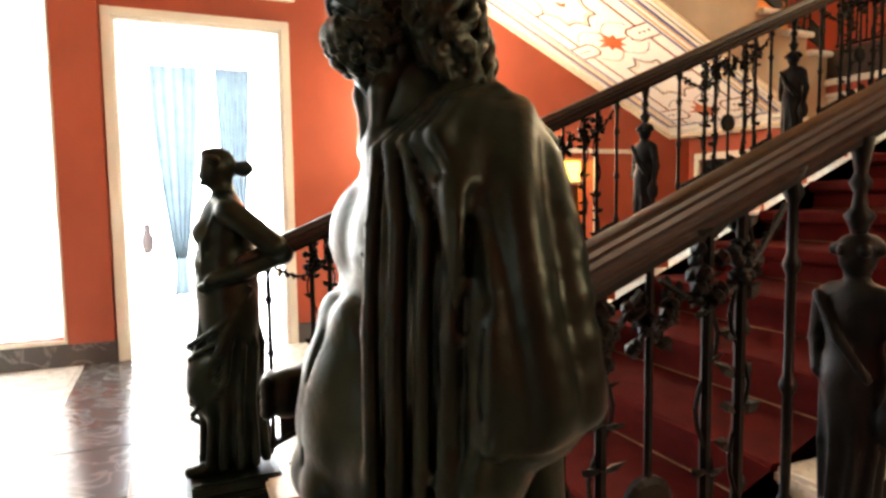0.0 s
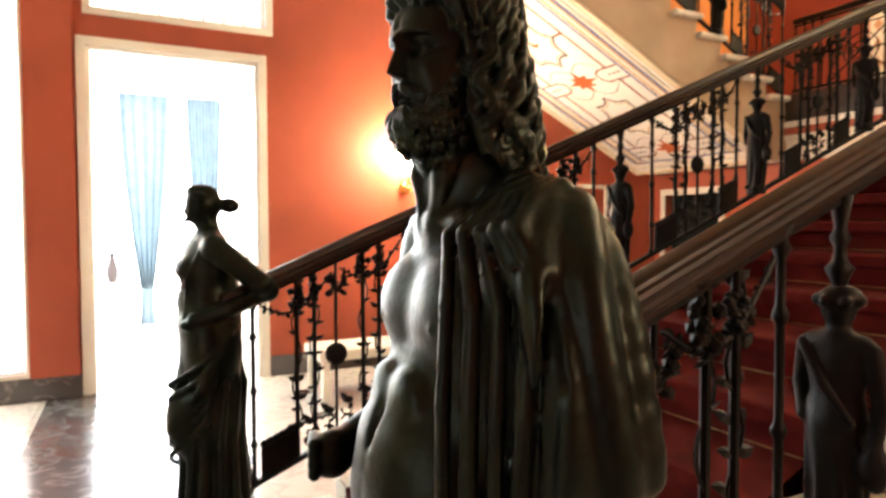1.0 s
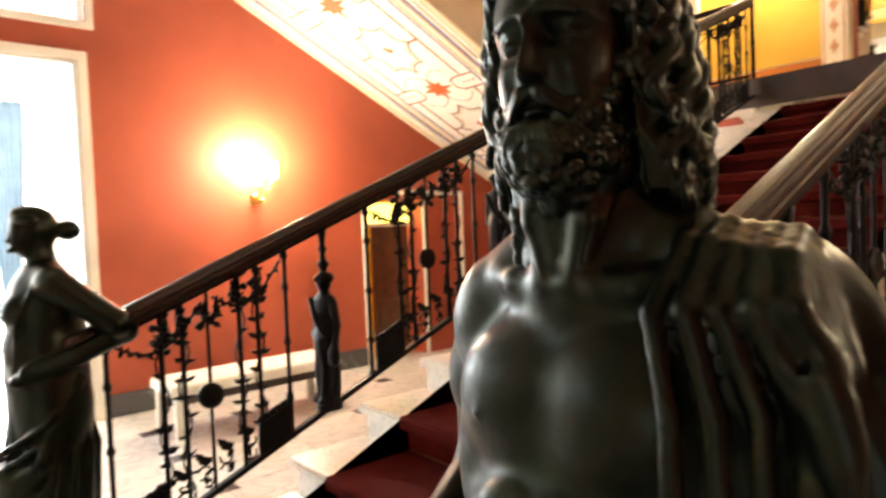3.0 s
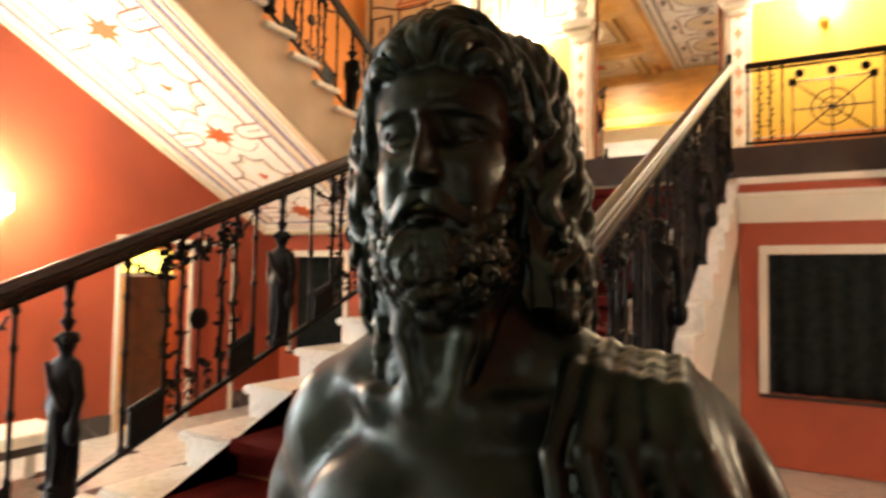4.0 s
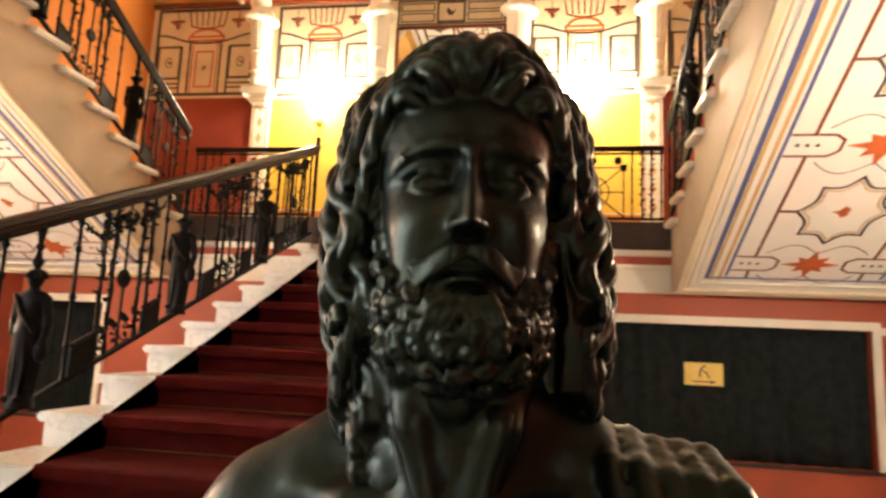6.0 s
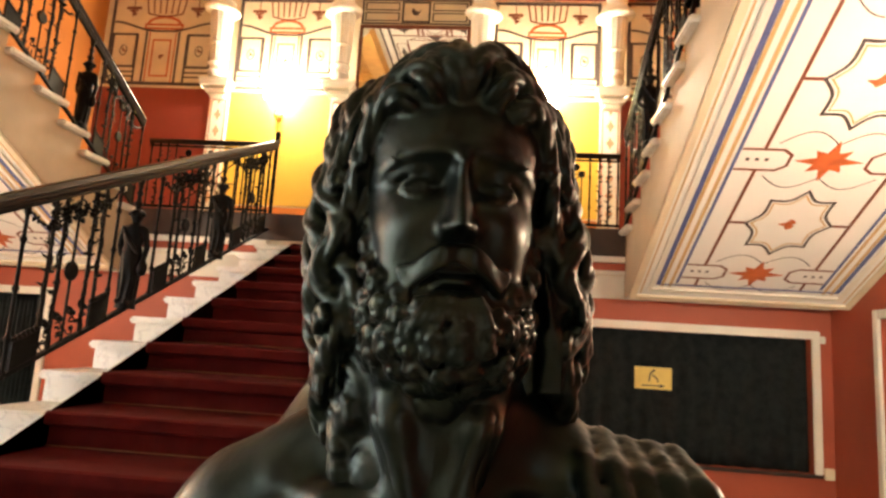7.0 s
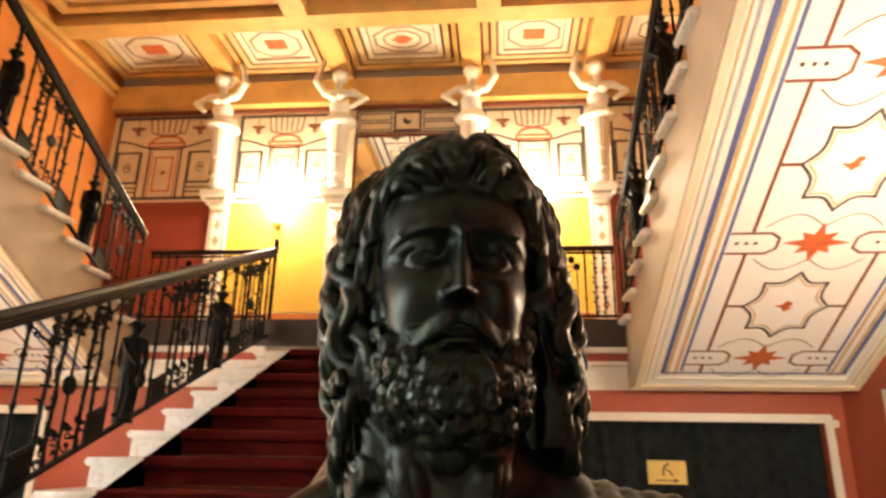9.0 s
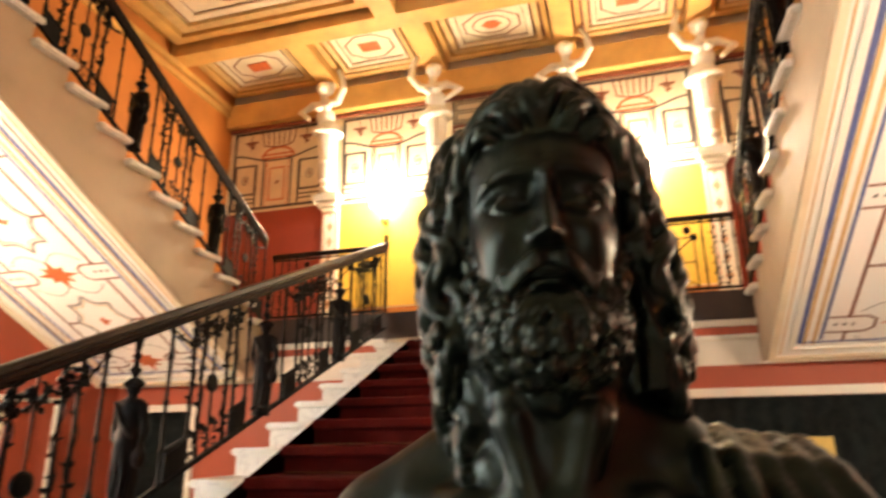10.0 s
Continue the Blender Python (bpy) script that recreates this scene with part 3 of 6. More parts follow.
    # beard: rows of tight ringlets over the jaw and the chin
    for row, (zz, rx, ry, nn) in enumerate(((-0.058, 0.043, 0.048, 11), (-0.067, 0.045, 0.053, 12), (-0.076, 0.044, 0.056, 12), (-0.085, 0.041, 0.054, 11), (-0.093, 0.034, 0.049, 9), (-0.099, 0.024, 0.042, 6))):
        for i in range(nn):
            a = (i + 0.5 * (row % 2)) / (nn - 0.5) * 3.0 - 1.5
            if row == 0 and abs(a) < 0.62:
                continue
            x0, y0 = rx * math.sin(a), -0.008 - ry * math.cos(a)
            curl(x0, y0, zz + rs.uniform(-0.0025, 0.0025), math.sin(a), -math.cos(a), -0.1 - 0.16 * row, rs.uniform(0.0058, 0.0076), rs.uniform(1.3, 1.7), 0.0026)
    for k in range(7):
        u = -1 + k / 3
        f.chain(flowing([P(0.008 * u, -0.0580, -0.0570), P(0.013 * u, -0.0640, -0.0640), P(0.018 * u + 0.002 * math.sin(5 * k), -0.0640, -0.0720)]), 0.0022, 0.0028, 0.0010)
    for s in (-1, 1):
        for x0, y0, z0 in ((0.0435, -0.020, -0.020), (0.0435, -0.024, -0.032), (0.0425, -0.029, -0.044), (0.0375, -0.038, -0.052)):
            curl(s * x0, y0, z0, s, -0.8, 0, 0.0060, 1.5, 0.0024)
    # hair: a smooth core under twisted locks
    zt = (-0.175, -0.150, -0.120, -0.090, -0.060, -0.030, -0.006, 0.030)
    wx = (0.058, 0.067, 0.074, 0.078, 0.080, 0.080, 0.077, 0.068)
    wy = (0.076, 0.078, 0.079, 0.074, 0.066, 0.057, 0.050, 0.047)

    def closing(v):
        return np.sqrt(np.clip(1 - (np.maximum(v - 0.022, 0) / 0.054) ** 3, 0.0004, 1))
    rx, ry = np.interp(z, zt, wx) - 0.012, np.interp(z, zt, wy) - 0.010
    close = closing(z + 0.010)
    rx, ry = rx * close, ry * close
    yy = y - 0.014
    shell = (np.sqrt(((x - 0.006 * np.clip(-z / 0.10, 0, 1)) / rx) ** 2 + (yy / ry) ** 2) - 1) * np.minimum(rx, ry)
    shell = np.maximum(shell, np.where(x < 0, -0.132, -0.104) - 0.03 * (y > 0.03) - z)
    free = np.interp(z, (-0.16, -0.10, -0.06, -0.03, 0.0, 0.012, 0.020), (0.052, 0.054, 0.0540, 0.0500, 0.0450, 0.0330, 0.0))
    shell = np.maximum(shell, free - ax - 4 * np.maximum(y - 0.002, 0))
    shell = np.maximum(shell, np.interp(z, (-0.13, -0.06, 0.0, 0.03), (0.004, -0.024, -0.05, -0.10)) - y)
    hair.d = np.minimum(hair.d, shell.astype(np.float32))

    def rope(pts, r0, r1, turn, n_s=3, ph=0.0):
        """A lock of a few strands wound round one another along pts."""
        pts = flowing(pts, 5)
        m = len(pts)
        run = 0.0
        lanes = [[] for _ in range(n_s)]
        for q, p in enumerate(pts):
            d = np.array(pts[min(q + 1, m - 1)]) - np.array(pts[max(q - 1, 0)])
            ln = np.linalg.norm(d) + 1e-9
            run += ln / 2
            d = Vector(d / ln)
            e = d.cross(Vector((0.13, 1.0, 0.21))).normalized()
            h = d.cross(e)
            r = (r0 + (r1 - r0) * q / (m - 1)) * (0.75 + 0.25 * math.sin(math.pi * min(1, 3 * q / m)))
            for k in range(n_s):
                al = ph + turn * 6.283 * run / 0.034 + 6.283 * k / n_s
                lanes[k].append(Vector(p) + (e * math.cos(al) + h * math.sin(al)) * r * 0.62)
        for ln_ in lanes:
            hair.chain(ln_, r0 * (0.62 if n_s < 4 else 0.50), r1 * (0.55 if n_s < 4 else 0.46), 0.0009)
    for s in (-1, 1):
        # two layers of falling locks from the parting, waved, each ending in a ringlet
        for layer, (count, fi0, fi1, sink) in enumerate(((11, 0.94, 3.05, 0.0085), (9, 1.04, 2.9, 0.0035))):
            for i in range(count):
                fi = fi0 + (fi1 - fi0) * i / (count - 1)
                tip = ((-0.150 if s < 0 else -0.116) if fi < 1.7 else -0.165) + 0.012 * math.sin(i * 2.1 + s + layer)
                if layer:
                    tip += 0.022 + 0.012 * math.sin(i * 1.7)
                ph = i * 1.9 + s + 2.2 * layer
                pts = []
                levels = [0.070 - 0.006 * layer]
                while levels[-1] - 0.013 > tip:
                    levels.append(levels[-1] - 0.013)
                for zz in levels:
                    cl = float(closing(zz))
                    aa = fi + 0.13 * math.sin(6.283 * zz / 0.050 + ph) * min(1, (0.075 - zz) / 0.05)
                    rr_x = (np.interp(zz, zt, wx) - sink) * cl
                    rr_y = (np.interp(zz, zt, wy) - sink) * cl
                    swell = 1 + 0.030 * math.sin(6.283 * zz / 0.043 + 1.3 * ph)
                    pts.append(P(s * rr_x * math.sin(aa) * swell + 0.008 * min(1, max(0, -zz / 0.10)), 0.014 - rr_y * math.cos(aa) * swell + 0.054 * max(0, math.cos(fi)) * min(1, max(0, (-zz - 0.03) / 0.09)), zz))
                rope(pts, 0.0090, 0.0074, s * (0.55 if i % 2 else 0.42), 4, ph)
                e = np.array(pts[-1]) - np.array((cx, cy, cz))
                curl(e[0], e[1], e[2] + 0.002, s * math.sin(fi), -math.cos(fi), -0.1, 0.0092, 1.5, 0.0038, hair)
        # ringlets lying over the falling locks
        for a, zz in ((1.25, -0.066), (1.50, -0.100), (1.6, -0.055), (1.75, -0.112)):
            curl(s * (np.interp(zz, zt, wx) - 0.007) * math.sin(a) - 0.06 * zz, 0.010 - np.interp(zz, zt, wy) * math.cos(a), zz + 0.006 * s, s * math.sin(a), -math.cos(a), 0.0, 0.0085, 1.4, 0.0032, hair)
        # locks springing from the brow, rolling over to the temples
        for i, way in enumerate((((0.003, -0.050, 0.042), (0.005, -0.057, 0.052), (0.010, -0.051, 0.064), (0.022, -0.042, 0.0660), (0.036, -0.036, 0.055), (0.045, -0.034, 0.040)),
                                 ((0.014, -0.050, 0.041), (0.018, -0.056, 0.048), (0.026, -0.049, 0.055), (0.038, -0.040, 0.048), (0.047, -0.030, 0.030), (0.050, -0.026, 0.014)),
                                 ((0.026, -0.046, 0.037), (0.032, -0.048, 0.041), (0.041, -0.039, 0.038), (0.049, -0.028, 0.020), (0.053, -0.020, 0.000), (0.057, -0.016, -0.020)),
                                 ((0.006, -0.040, 0.060), (0.014, -0.032, 0.068), (0.030, -0.025, 0.064), (0.046, -0.020, 0.048), (0.057, -0.018, 0.028), (0.063, -0.014, 0.006)),
                                 ((0.004, -0.020, 0.069), (0.018, -0.010, 0.072), (0.036, -0.008, 0.063), (0.054, -0.006, 0.045), (0.065, -0.004, 0.022), (0.070, -0.002, 0.000)))):
            lift = 0.003 if s > 0 and i == 0 else 0.0
            rope([P(s * p[0], p[1], p[2] + lift) for p in way], 0.0074, 0.0058, 0.40 * s, 4, i * 1.3 + s)
            e = way[-1]
            curl(s * e[0], e[1] - 0.002, e[2], s * 0.8, -1, 0.1, 0.0066, 1.5, 0.0027, hair)
        if s > 0:
            rope([P(0.004, -0.048, 0.043), P(-0.001, -0.056, 0.054), P(-0.004, -0.050, 0.066), P(-0.002, -0.036, 0.072), P(0.002, -0.016, 0.074), P(0.004, 0.010, 0.070)], 0.0080, 0.0070, 0.35, 4, 0.7)
            rope([P(-0.010, -0.046, 0.048), P(-0.016, -0.050, 0.060), P(-0.012, -0.038, 0.070), P(-0.004, -0.020, 0.074)], 0.0066, 0.0056, -0.4, 4, 2.1)
        curl(s * 0.0180, -0.0540, 0.0560, s * 0.3, -1, 0.3, 0.0070, 1.5, 0.0028, hair)
    # keep the face clear of hair
    hair.egg(P(0, -0.074, -0.034), (0.0520, 0.074, 0.070), 0.003, True)
    f._mix(tuple(slice(0, n) for n in f.n), hair.d, 0.0024, False)


def god_statue(cx, cy, top):
    """Bare-chested bearded figure with a mantle over one shoulder, on a low base."""
    c = (cx, cy, top)
    span = ((cx - 0.110, cy - 0.095, top - 0.185), (cx + 0.110, cy + 0.115, top + 0.100))
    head, hair = Field(*span, 0.0014), Field(*span, 0.0014)
    bearded_head(head, hair, c)
    b = Field((cx - 0.32, cy - 0.24, -0.01), (cx + 0.32, cy + 0.28, top - 0.02), 0.0038)

    def P(x, y, z):
        return (cx + x, cy + y, top + z)
    for f in (head, b):
        f.rod(P(0, 0.010, -0.05), P(0, 0.024, -0.175), 0.042, 0.048, 0.016)
        for s in (-1, 1):
            f.chain([P(s * 0.036, 0.002, -0.080), P(s * 0.024, -0.024, -0.120), P(s * 0.013, -0.026, -0.164)], 0.0030, 0.0030, 0.016)
        f.egg(P(0, -0.030, -0.104), (0.010, 0.009, 0.013), 0.010)
    f = b
    for s in (-1, 1):
        f.rod(P(s * 0.03, 0.036, -0.126), P(s * 0.108, 0.042 if s < 0 else 0.034, -0.184 if s < 0 else -0.176), 0.030, 0.040, 0.022)
        f.chain([P(s * 0.010, -0.020, -0.166), P(s * 0.05, -0.014, -0.166), P(s * 0.085, 0.008, -0.164)], 0.0050, 0.005, 0.018)
        f.egg(P(s * 0.048, -0.016, -0.252), (0.054, 0.036, 0.048), 0.014)
        f.egg(P(s * (0.118 if s < 0 else 0.122), 0.046 if s < 0 else 0.024, -0.212 if s < 0 else -0.205), (0.044, 0.046, 0.054), 0.02)
        f.egg(P(s * 0.100, 0.035, -0.32), (0.042, 0.060, 0.10), 0.03)
    f.egg(P(0, 0.034, -0.285), (0.114, 0.078, 0.140), 0.03)
    f.egg(P(-0.006, -0.016, -0.435), (0.104, 0.082, 0.140), 0.03)
    f.chain([P(0.0, -0.062, -0.20), P(0, -0.072, -0.30), P(0, -0.090, -0.46)], 0.006, 0.005, 0.010, True)
    for s in (-1, 1):
        for j in range(4):
            f.egg(P(s * 0.026 - 0.004, -0.056 - 0.011 * j, -0.330 - 0.050 * j), (0.027, 0.014, 0.023), 0.012)
        f.egg(P(s * 0.084, -0.032, -0.46), (0.034, 0.04, 0.06), 0.02)
        f.egg(P(s * 0.060, -0.051, -0.262), (0.004, 0.003, 0.004), 0.004)
    # bare arm held off the body, bent, the fist before the hip
    f.chain([P(-0.124, 0.046, -0.212), P(-0.168, 0.074, -0.275), P(-0.202, 0.098, -0.375)], 0.041, 0.033, 0.018)
    f.egg(P(-0.158, 0.062, -0.262), (0.034, 0.036, 0.052), 0.02)
    f.rod(P(-0.202, 0.098, -0.375), P(-0.140, -0.066, -0.425), 0.033, 0.023, 0.012)
    f.egg(P(-0.130, -0.088, -0.430), (0.022, 0.026, 0.028), 0.01)
    for j in range(4):
        f.rod(P(-0.146, -0.104, -0.412 - 0.011 * j), P(-0.118, -0.112, -0.413 - 0.011 * j), 0.0075, None, 0.003)
    # mantled arm: a broad sleeve with soft slanting folds, ending over the forearm
    f.rod(P(0.118, 0.026, -0.180), P(0.152, 0.046, -0.372), 0.042, 0.053, 0.02)
    f.rod(P(0.150, 0.040, -0.38), P(0.140, -0.010, -0.500), 0.036, 0.028, 0.006)
    f.egg(P(0.138, -0.024, -0.530), (0.026, 0.030, 0.034), 0.01)
    f.chain([P(0.152 + 0.049 * math.cos(a), 0.046 + 0.056 * math.sin(a), -0.382 + 0.012 * math.sin(2 * a)) for a in (-2.6, -2.0, -1.4, -0.8, -0.2, 0.4, 1.0, 1.6)], 0.0070, 0.0070, 0.008)
    for r0, pts in ((0.017, ((0.130, 0.055, -0.150), (0.172, 0.030, -0.20), (0.190, 0.030, -0.28), (0.196, 0.045, -0.37))),
                    (0.015, ((0.128, 0.020, -0.146), (0.160, -0.008, -0.21), (0.180, -0.004, -0.29), (0.182, 0.012, -0.37))),
                    (0.014, ((0.150, 0.066, -0.18), (0.186, 0.064, -0.26), (0.192, 0.078, -0.37)))):
        f.chain(flowing([P(*p) for p in pts]), r0 * 0.7, r0, 0.016)
    # mantle: broad folds gathered on the shoulder, spreading as they fall, deep valleys between
    n_f = 5

    def fall_line(q, out, top_z):
        """One line of the mantle from the shoulder to the hip; q runs from the chest to the sleeve."""
        tx, tz = 0.080 + 0.054 * q, top_z - 0.012 * q
        fx, fy = 0.098 + 0.074 * q + out * 0.5 * q, -0.054 + 0.060 * q - out
        return [P(tx, 0.036, tz), P(tx + 0.006 * q, 0.002, tz - 0.012 - 0.3 * out), P(0.3 * tx + 0.7 * fx - 0.010, 0.4 * fy - 0.022 - 0.4 * out, -0.178 + 0.006 * q), P(fx, fy, -0.235), P(fx + 0.004, fy - 0.006, -0.320), P(fx + 0.002 - 0.010 * q, fy - 0.006, -0.430), P(fx - 0.006 - 0.03 * q, fy - 0.004, -0.60), P(fx - 0.012 - 0.04 * q, fy, -0.76)]
    for j in range(n_f - 1):
        f.chain(fall_line((j + 0.5) / (n_f - 1), 0.004, -0.118), 0.0042, 0.0110, 0.004, True)
    for j in range(n_f):
        rr = (0.0070, 0.0086, 0.0076, 0.0094, 0.0108)[j]
        f.chain([P(0.086 + 0.052 * j / 4, 0.080, -0.162 - 0.003 * j)] + fall_line(j / (n_f - 1), 0.0, -0.126), rr * 0.8, rr * 1.1, 0.0035)
    # a long slanting trough between the folds and the sleeve
    f.chain([P(0.176, -0.004, -0.215), P(0.190, -0.014, -0.290), P(0.172, -0.020, -0.40)], 0.004, 0.014, 0.010, True)
    for j in range(6):
        x = -0.12 + 0.044 * j
        f.chain([P(x, 0.072, -0.165 - abs(x) * 0.25), P(x * 1.1, 0.084, -0.4), P(x * 1.15, 0.095, -0.75), P(x * 1.25, 0.115, -1.2)], 0.020, 0.028, 0.02)
    f.chain([P(-0.12, 0.02, -0.53), P(-0.06, -0.090, -0.56), P(0.03, -0.100, -0.54), P(0.115, -0.05, -0.51)], 0.024, 0.024, 0.014)
    f.chain([P(-0.12, 0.03, -0.56), P(-0.05, -0.082, -0.595), P(0.04, -0.096, -0.57), P(0.125, -0.05, -0.54)], 0.017, 0.017, 0.008)
    # skirt of the mantle
    zb = 0.16 - top
    f.rod(P(0, 0.02, -0.56), P(0, 0.03, zb + 0.12), 0.112, 0.140, 0.03)
    for j in range(14):
        a = 2 * math.pi * j / 14
        f.chain([P(0.11 * math.cos(a), 0.02 + 0.09 * math.sin(a), -0.58), P((0.132 + 0.01 * math.sin(3 * a)) * math.cos(a + 0.15), 0.02 + 0.125 * math.sin(a + 0.15), -0.95), P(0.155 * math.cos(a + 0.1), 0.03 + 0.15 * math.sin(a + 0.1), zb + 0.07)], 0.013, 0.024, 0.012)
    for s in (-1, 1):
        f.rod(P(s * 0.06, -0.02, zb + 0.03), P(s * 0.075, -0.16, zb + 0.015), 0.034, 0.026, 0.012)
    me = join_fields("bronze_statue", [head, b], BRONZE, 0.17, (cx, cy))
    bm = bmesh.new()
    bm.from_mesh(me)
    box(bm, cx - 0.21, cx + 0.21, cy - 0.21, cy + 0.24, 0.0, 0.13, 0.012)
    box(bm, cx - 0.185, cx + 0.185, cy - 0.185, cy + 0.215, 0.125, 0.165, 0.01)
    bm.to_mesh(me)
    bm.free()
    return me


def goddess_statue(cx, cy, top):
    """Draped female figure with gathered hair and an arm on the hip, on a low base."""
    f = Field((cx - 0.33, cy - 0.26, -0.01), (cx + 0.33, cy + 0.36, top + 0.05), 0.0065)

    def P(x, y, z):
        return (cx + x, cy + y, top + z)
    f.egg(P(0, 0, -0.075), (0.060, 0.076, 0.080), 0.01)
    f.egg(P(0, -0.02, -0.115), (0.048, 0.056, 0.062), 0.012)
    f.rod(P(0, -0.070, -0.090), P(0, -0.080, -0.118), 0.006, 0.008, 0.010)
    f.egg(P(0, -0.072, -0.150), (0.018, 0.014, 0.010), 0.008)
    f.egg(P(0, 0.105, -0.085), (0.038, 0.042, 0.036), 0.012)
    for a in range(9):
        t = -1.4 + 2.8 * a / 8
        f.egg(P(0.062 * math.sin(t), -0.03 - 0.045 * math.cos(t) + 0.02, -0.035 - 0.01 * abs(t)), (0.02, 0.02, 0.018), 0.008)
    f.egg(P(0, -0.02, -0.018), (0.052, 0.050, 0.022), 0.012)
    f.rod(P(0, 0.010, -0.14), P(0, 0.022, -0.235), 0.044, 0.052, 0.016)
    for s in (-1, 1):
        f.rod(P(s * 0.03, 0.02, -0.235), P(s * 0.135, 0.022, -0.265), 0.044, 0.054, 0.02)
        f.egg(P(s * 0.058, -0.072, -0.365), (0.056, 0.050, 0.055), 0.018)
        f.egg(P(s * 0.07, 0.025, -0.70), (0.095, 0.115, 0.19), 0.04)
    f.egg(P(0, 0.015, -0.35), (0.145, 0.112, 0.16), 0.03)
    f.egg(P(0, 0.02, -0.50), (0.14, 0.140, 0.15), 0.03)
    # arm on the hip, elbow back; the other forearm across the waist
    f.chain([P(0.155, 0.03, -0.27), P(0.20, 0.20, -0.42), P(0.17, 0.235, -0.455)], 0.054, 0.042, 0.016)
    f.chain([P(0.17, 0.235, -0.455), P(0.165, 0.08, -0.52), P(0.12, -0.06, -0.565)], 0.040, 0.028, 0.014)
    f.egg(P(0.10, -0.075, -0.59), (0.03, 0.04, 0.024), 0.01)
    f.chain([P(-0.155, 0.03, -0.27), P(-0.19, 0.07, -0.48), P(-0.14, -0.06, -0.60)], 0.040, 0.026, 0.012)
    # belt roll and skirt
    for j in range(7):
        f.chain([P(0.13, -0.02 + 0.03 * j, -0.25 - 0.01 * j), P(0.10, -0.085 + 0.02 * j, -0.40), P(0.07 + 0.01 * j, -0.085 + 0.012 * j, -0.56)], 0.008, 0.009, 0.006)
    for j in range(2):
        z = -0.575 - 0.035 * j
        f.chain([P(0.115 * math.cos(a), 0.015 + 0.095 * math.sin(a), z - 0.02 * math.sin(a)) for a in [2 * math.pi * q / 12 for q in range(13)]], 0.030, None, 0.014)
    zb = 0.17 - top
    f.rod(P(0, 0.015, -0.62), P(0, 0.02, -1.02), 0.130, 0.132, 0.03)
    f.rod(P(0, 0.02, -1.0), P(0, 0.03, zb + 0.1), 0.118, 0.125, 0.03)
    for j in range(13):
        a = 2 * math.pi * j / 13
        f.chain([P(0.115 * math.cos(a), 0.01 + 0.10 * math.sin(a), -0.62), P(0.138 * math.cos(a + 0.3), 0.02 + 0.138 * math.sin(a + 0.3), -0.86), P(0.126 * math.cos(a + 0.15), 0.02 + 0.124 * math.sin(a + 0.15), -1.10), P(0.142 * math.cos(a), 0.03 + 0.142 * math.sin(a), zb + 0.05)], 0.011, 0.022, 0.007)
    f.chain([P(0.12, 0.07, -0.60), P(0.155, -0.04, -0.86), P(0.06, -0.14, -1.03)], 0.022, 0.016, 0.012)
    f.egg(P(0.03, -0.075, -1.00), (0.100, 0.095, 0.17), 0.04)
    for j in range(6):
        f.chain(flowing([P(0.135, 0.10 - 0.02 * j, -0.60 - 0.03 * j), P(0.150, -0.02, -0.74 - 0.05 * j), P(0.05, -0.150, -0.84 - 0.06 * j), P(-0.08, -0.110, -0.88 - 0.07 * j)]), 0.014, 0.010, 0.008)
    f.rod(P(0.05, -0.05, zb + 0.03), P(0.06, -0.17, zb + 0.02), 0.035, 0.026, 0.012)
    me = join_fields("bronze_statue", [f], BRONZE)
    bm = bmesh.new()
    bm.from_mesh(me)
    box(bm, cx - 0.20, cx + 0.20, cy - 0.19, cy + 0.22, 0.0, 0.12, 0.012)
    box(bm, cx - 0.18, cx + 0.18, cy - 0.17, cy + 0.20, 0.115, 0.175, 0.01)
    bm.to_mesh(me)
    bm.free()
    return me


tagged(new("bronze_statue", god_statue(1.211, 0.578, 1.578)), "dark bronze statue of a bearded man with a mantle", "statue")
tagged(new("bronze_statue", goddess_statue(-1.15, 0.575, 1.585)), "dark bronze statue of a draped standing woman beside the stair foot", "statue")

# ---- railings ----


def handrail(bm, path, w=0.062, h=0.085):
    """A moulded wooden rail along points; its top edge runs through them."""
    half = [(0.26, -1.0), (0.28, -0.86), (0.40, -0.80), (0.42, -0.70), (0.36, -0.62), (0.36, -0.54), (0.50, -0.48), (0.56, -0.38), (0.54, -0.26), (0.44, -0.20), (0.42, -0.10), (0.30, -0.02), (0.12, 0.0)]
    prof = [(-u, v) for u, v in half] + half[::-1]
    pts = [Vector(p) for p in path]
    rings = []
    for i, p in enumerate(pts):
        d = (pts[min(i + 1, len(pts) - 1)] - pts[max(i - 1, 0)]).normalized()
        s = d.cross(Vector((0, 0, 1))).normalized()
        up = Vector((0, 0, 1))
        rings.append([bm.verts.new(p + s * (u * w) + up * (v * h)) for u, v in prof])
    k = len(prof)
    for r0, r1 in zip(rings, rings[1:]):
        for i in range(k):
            bm.faces.new((r0[i], r0[(i + 1) % k], r1[(i + 1) % k], r1[i]))
    bm.faces.new(rings[0][::-1])
    bm.faces.new(rings[-1])
    return bm


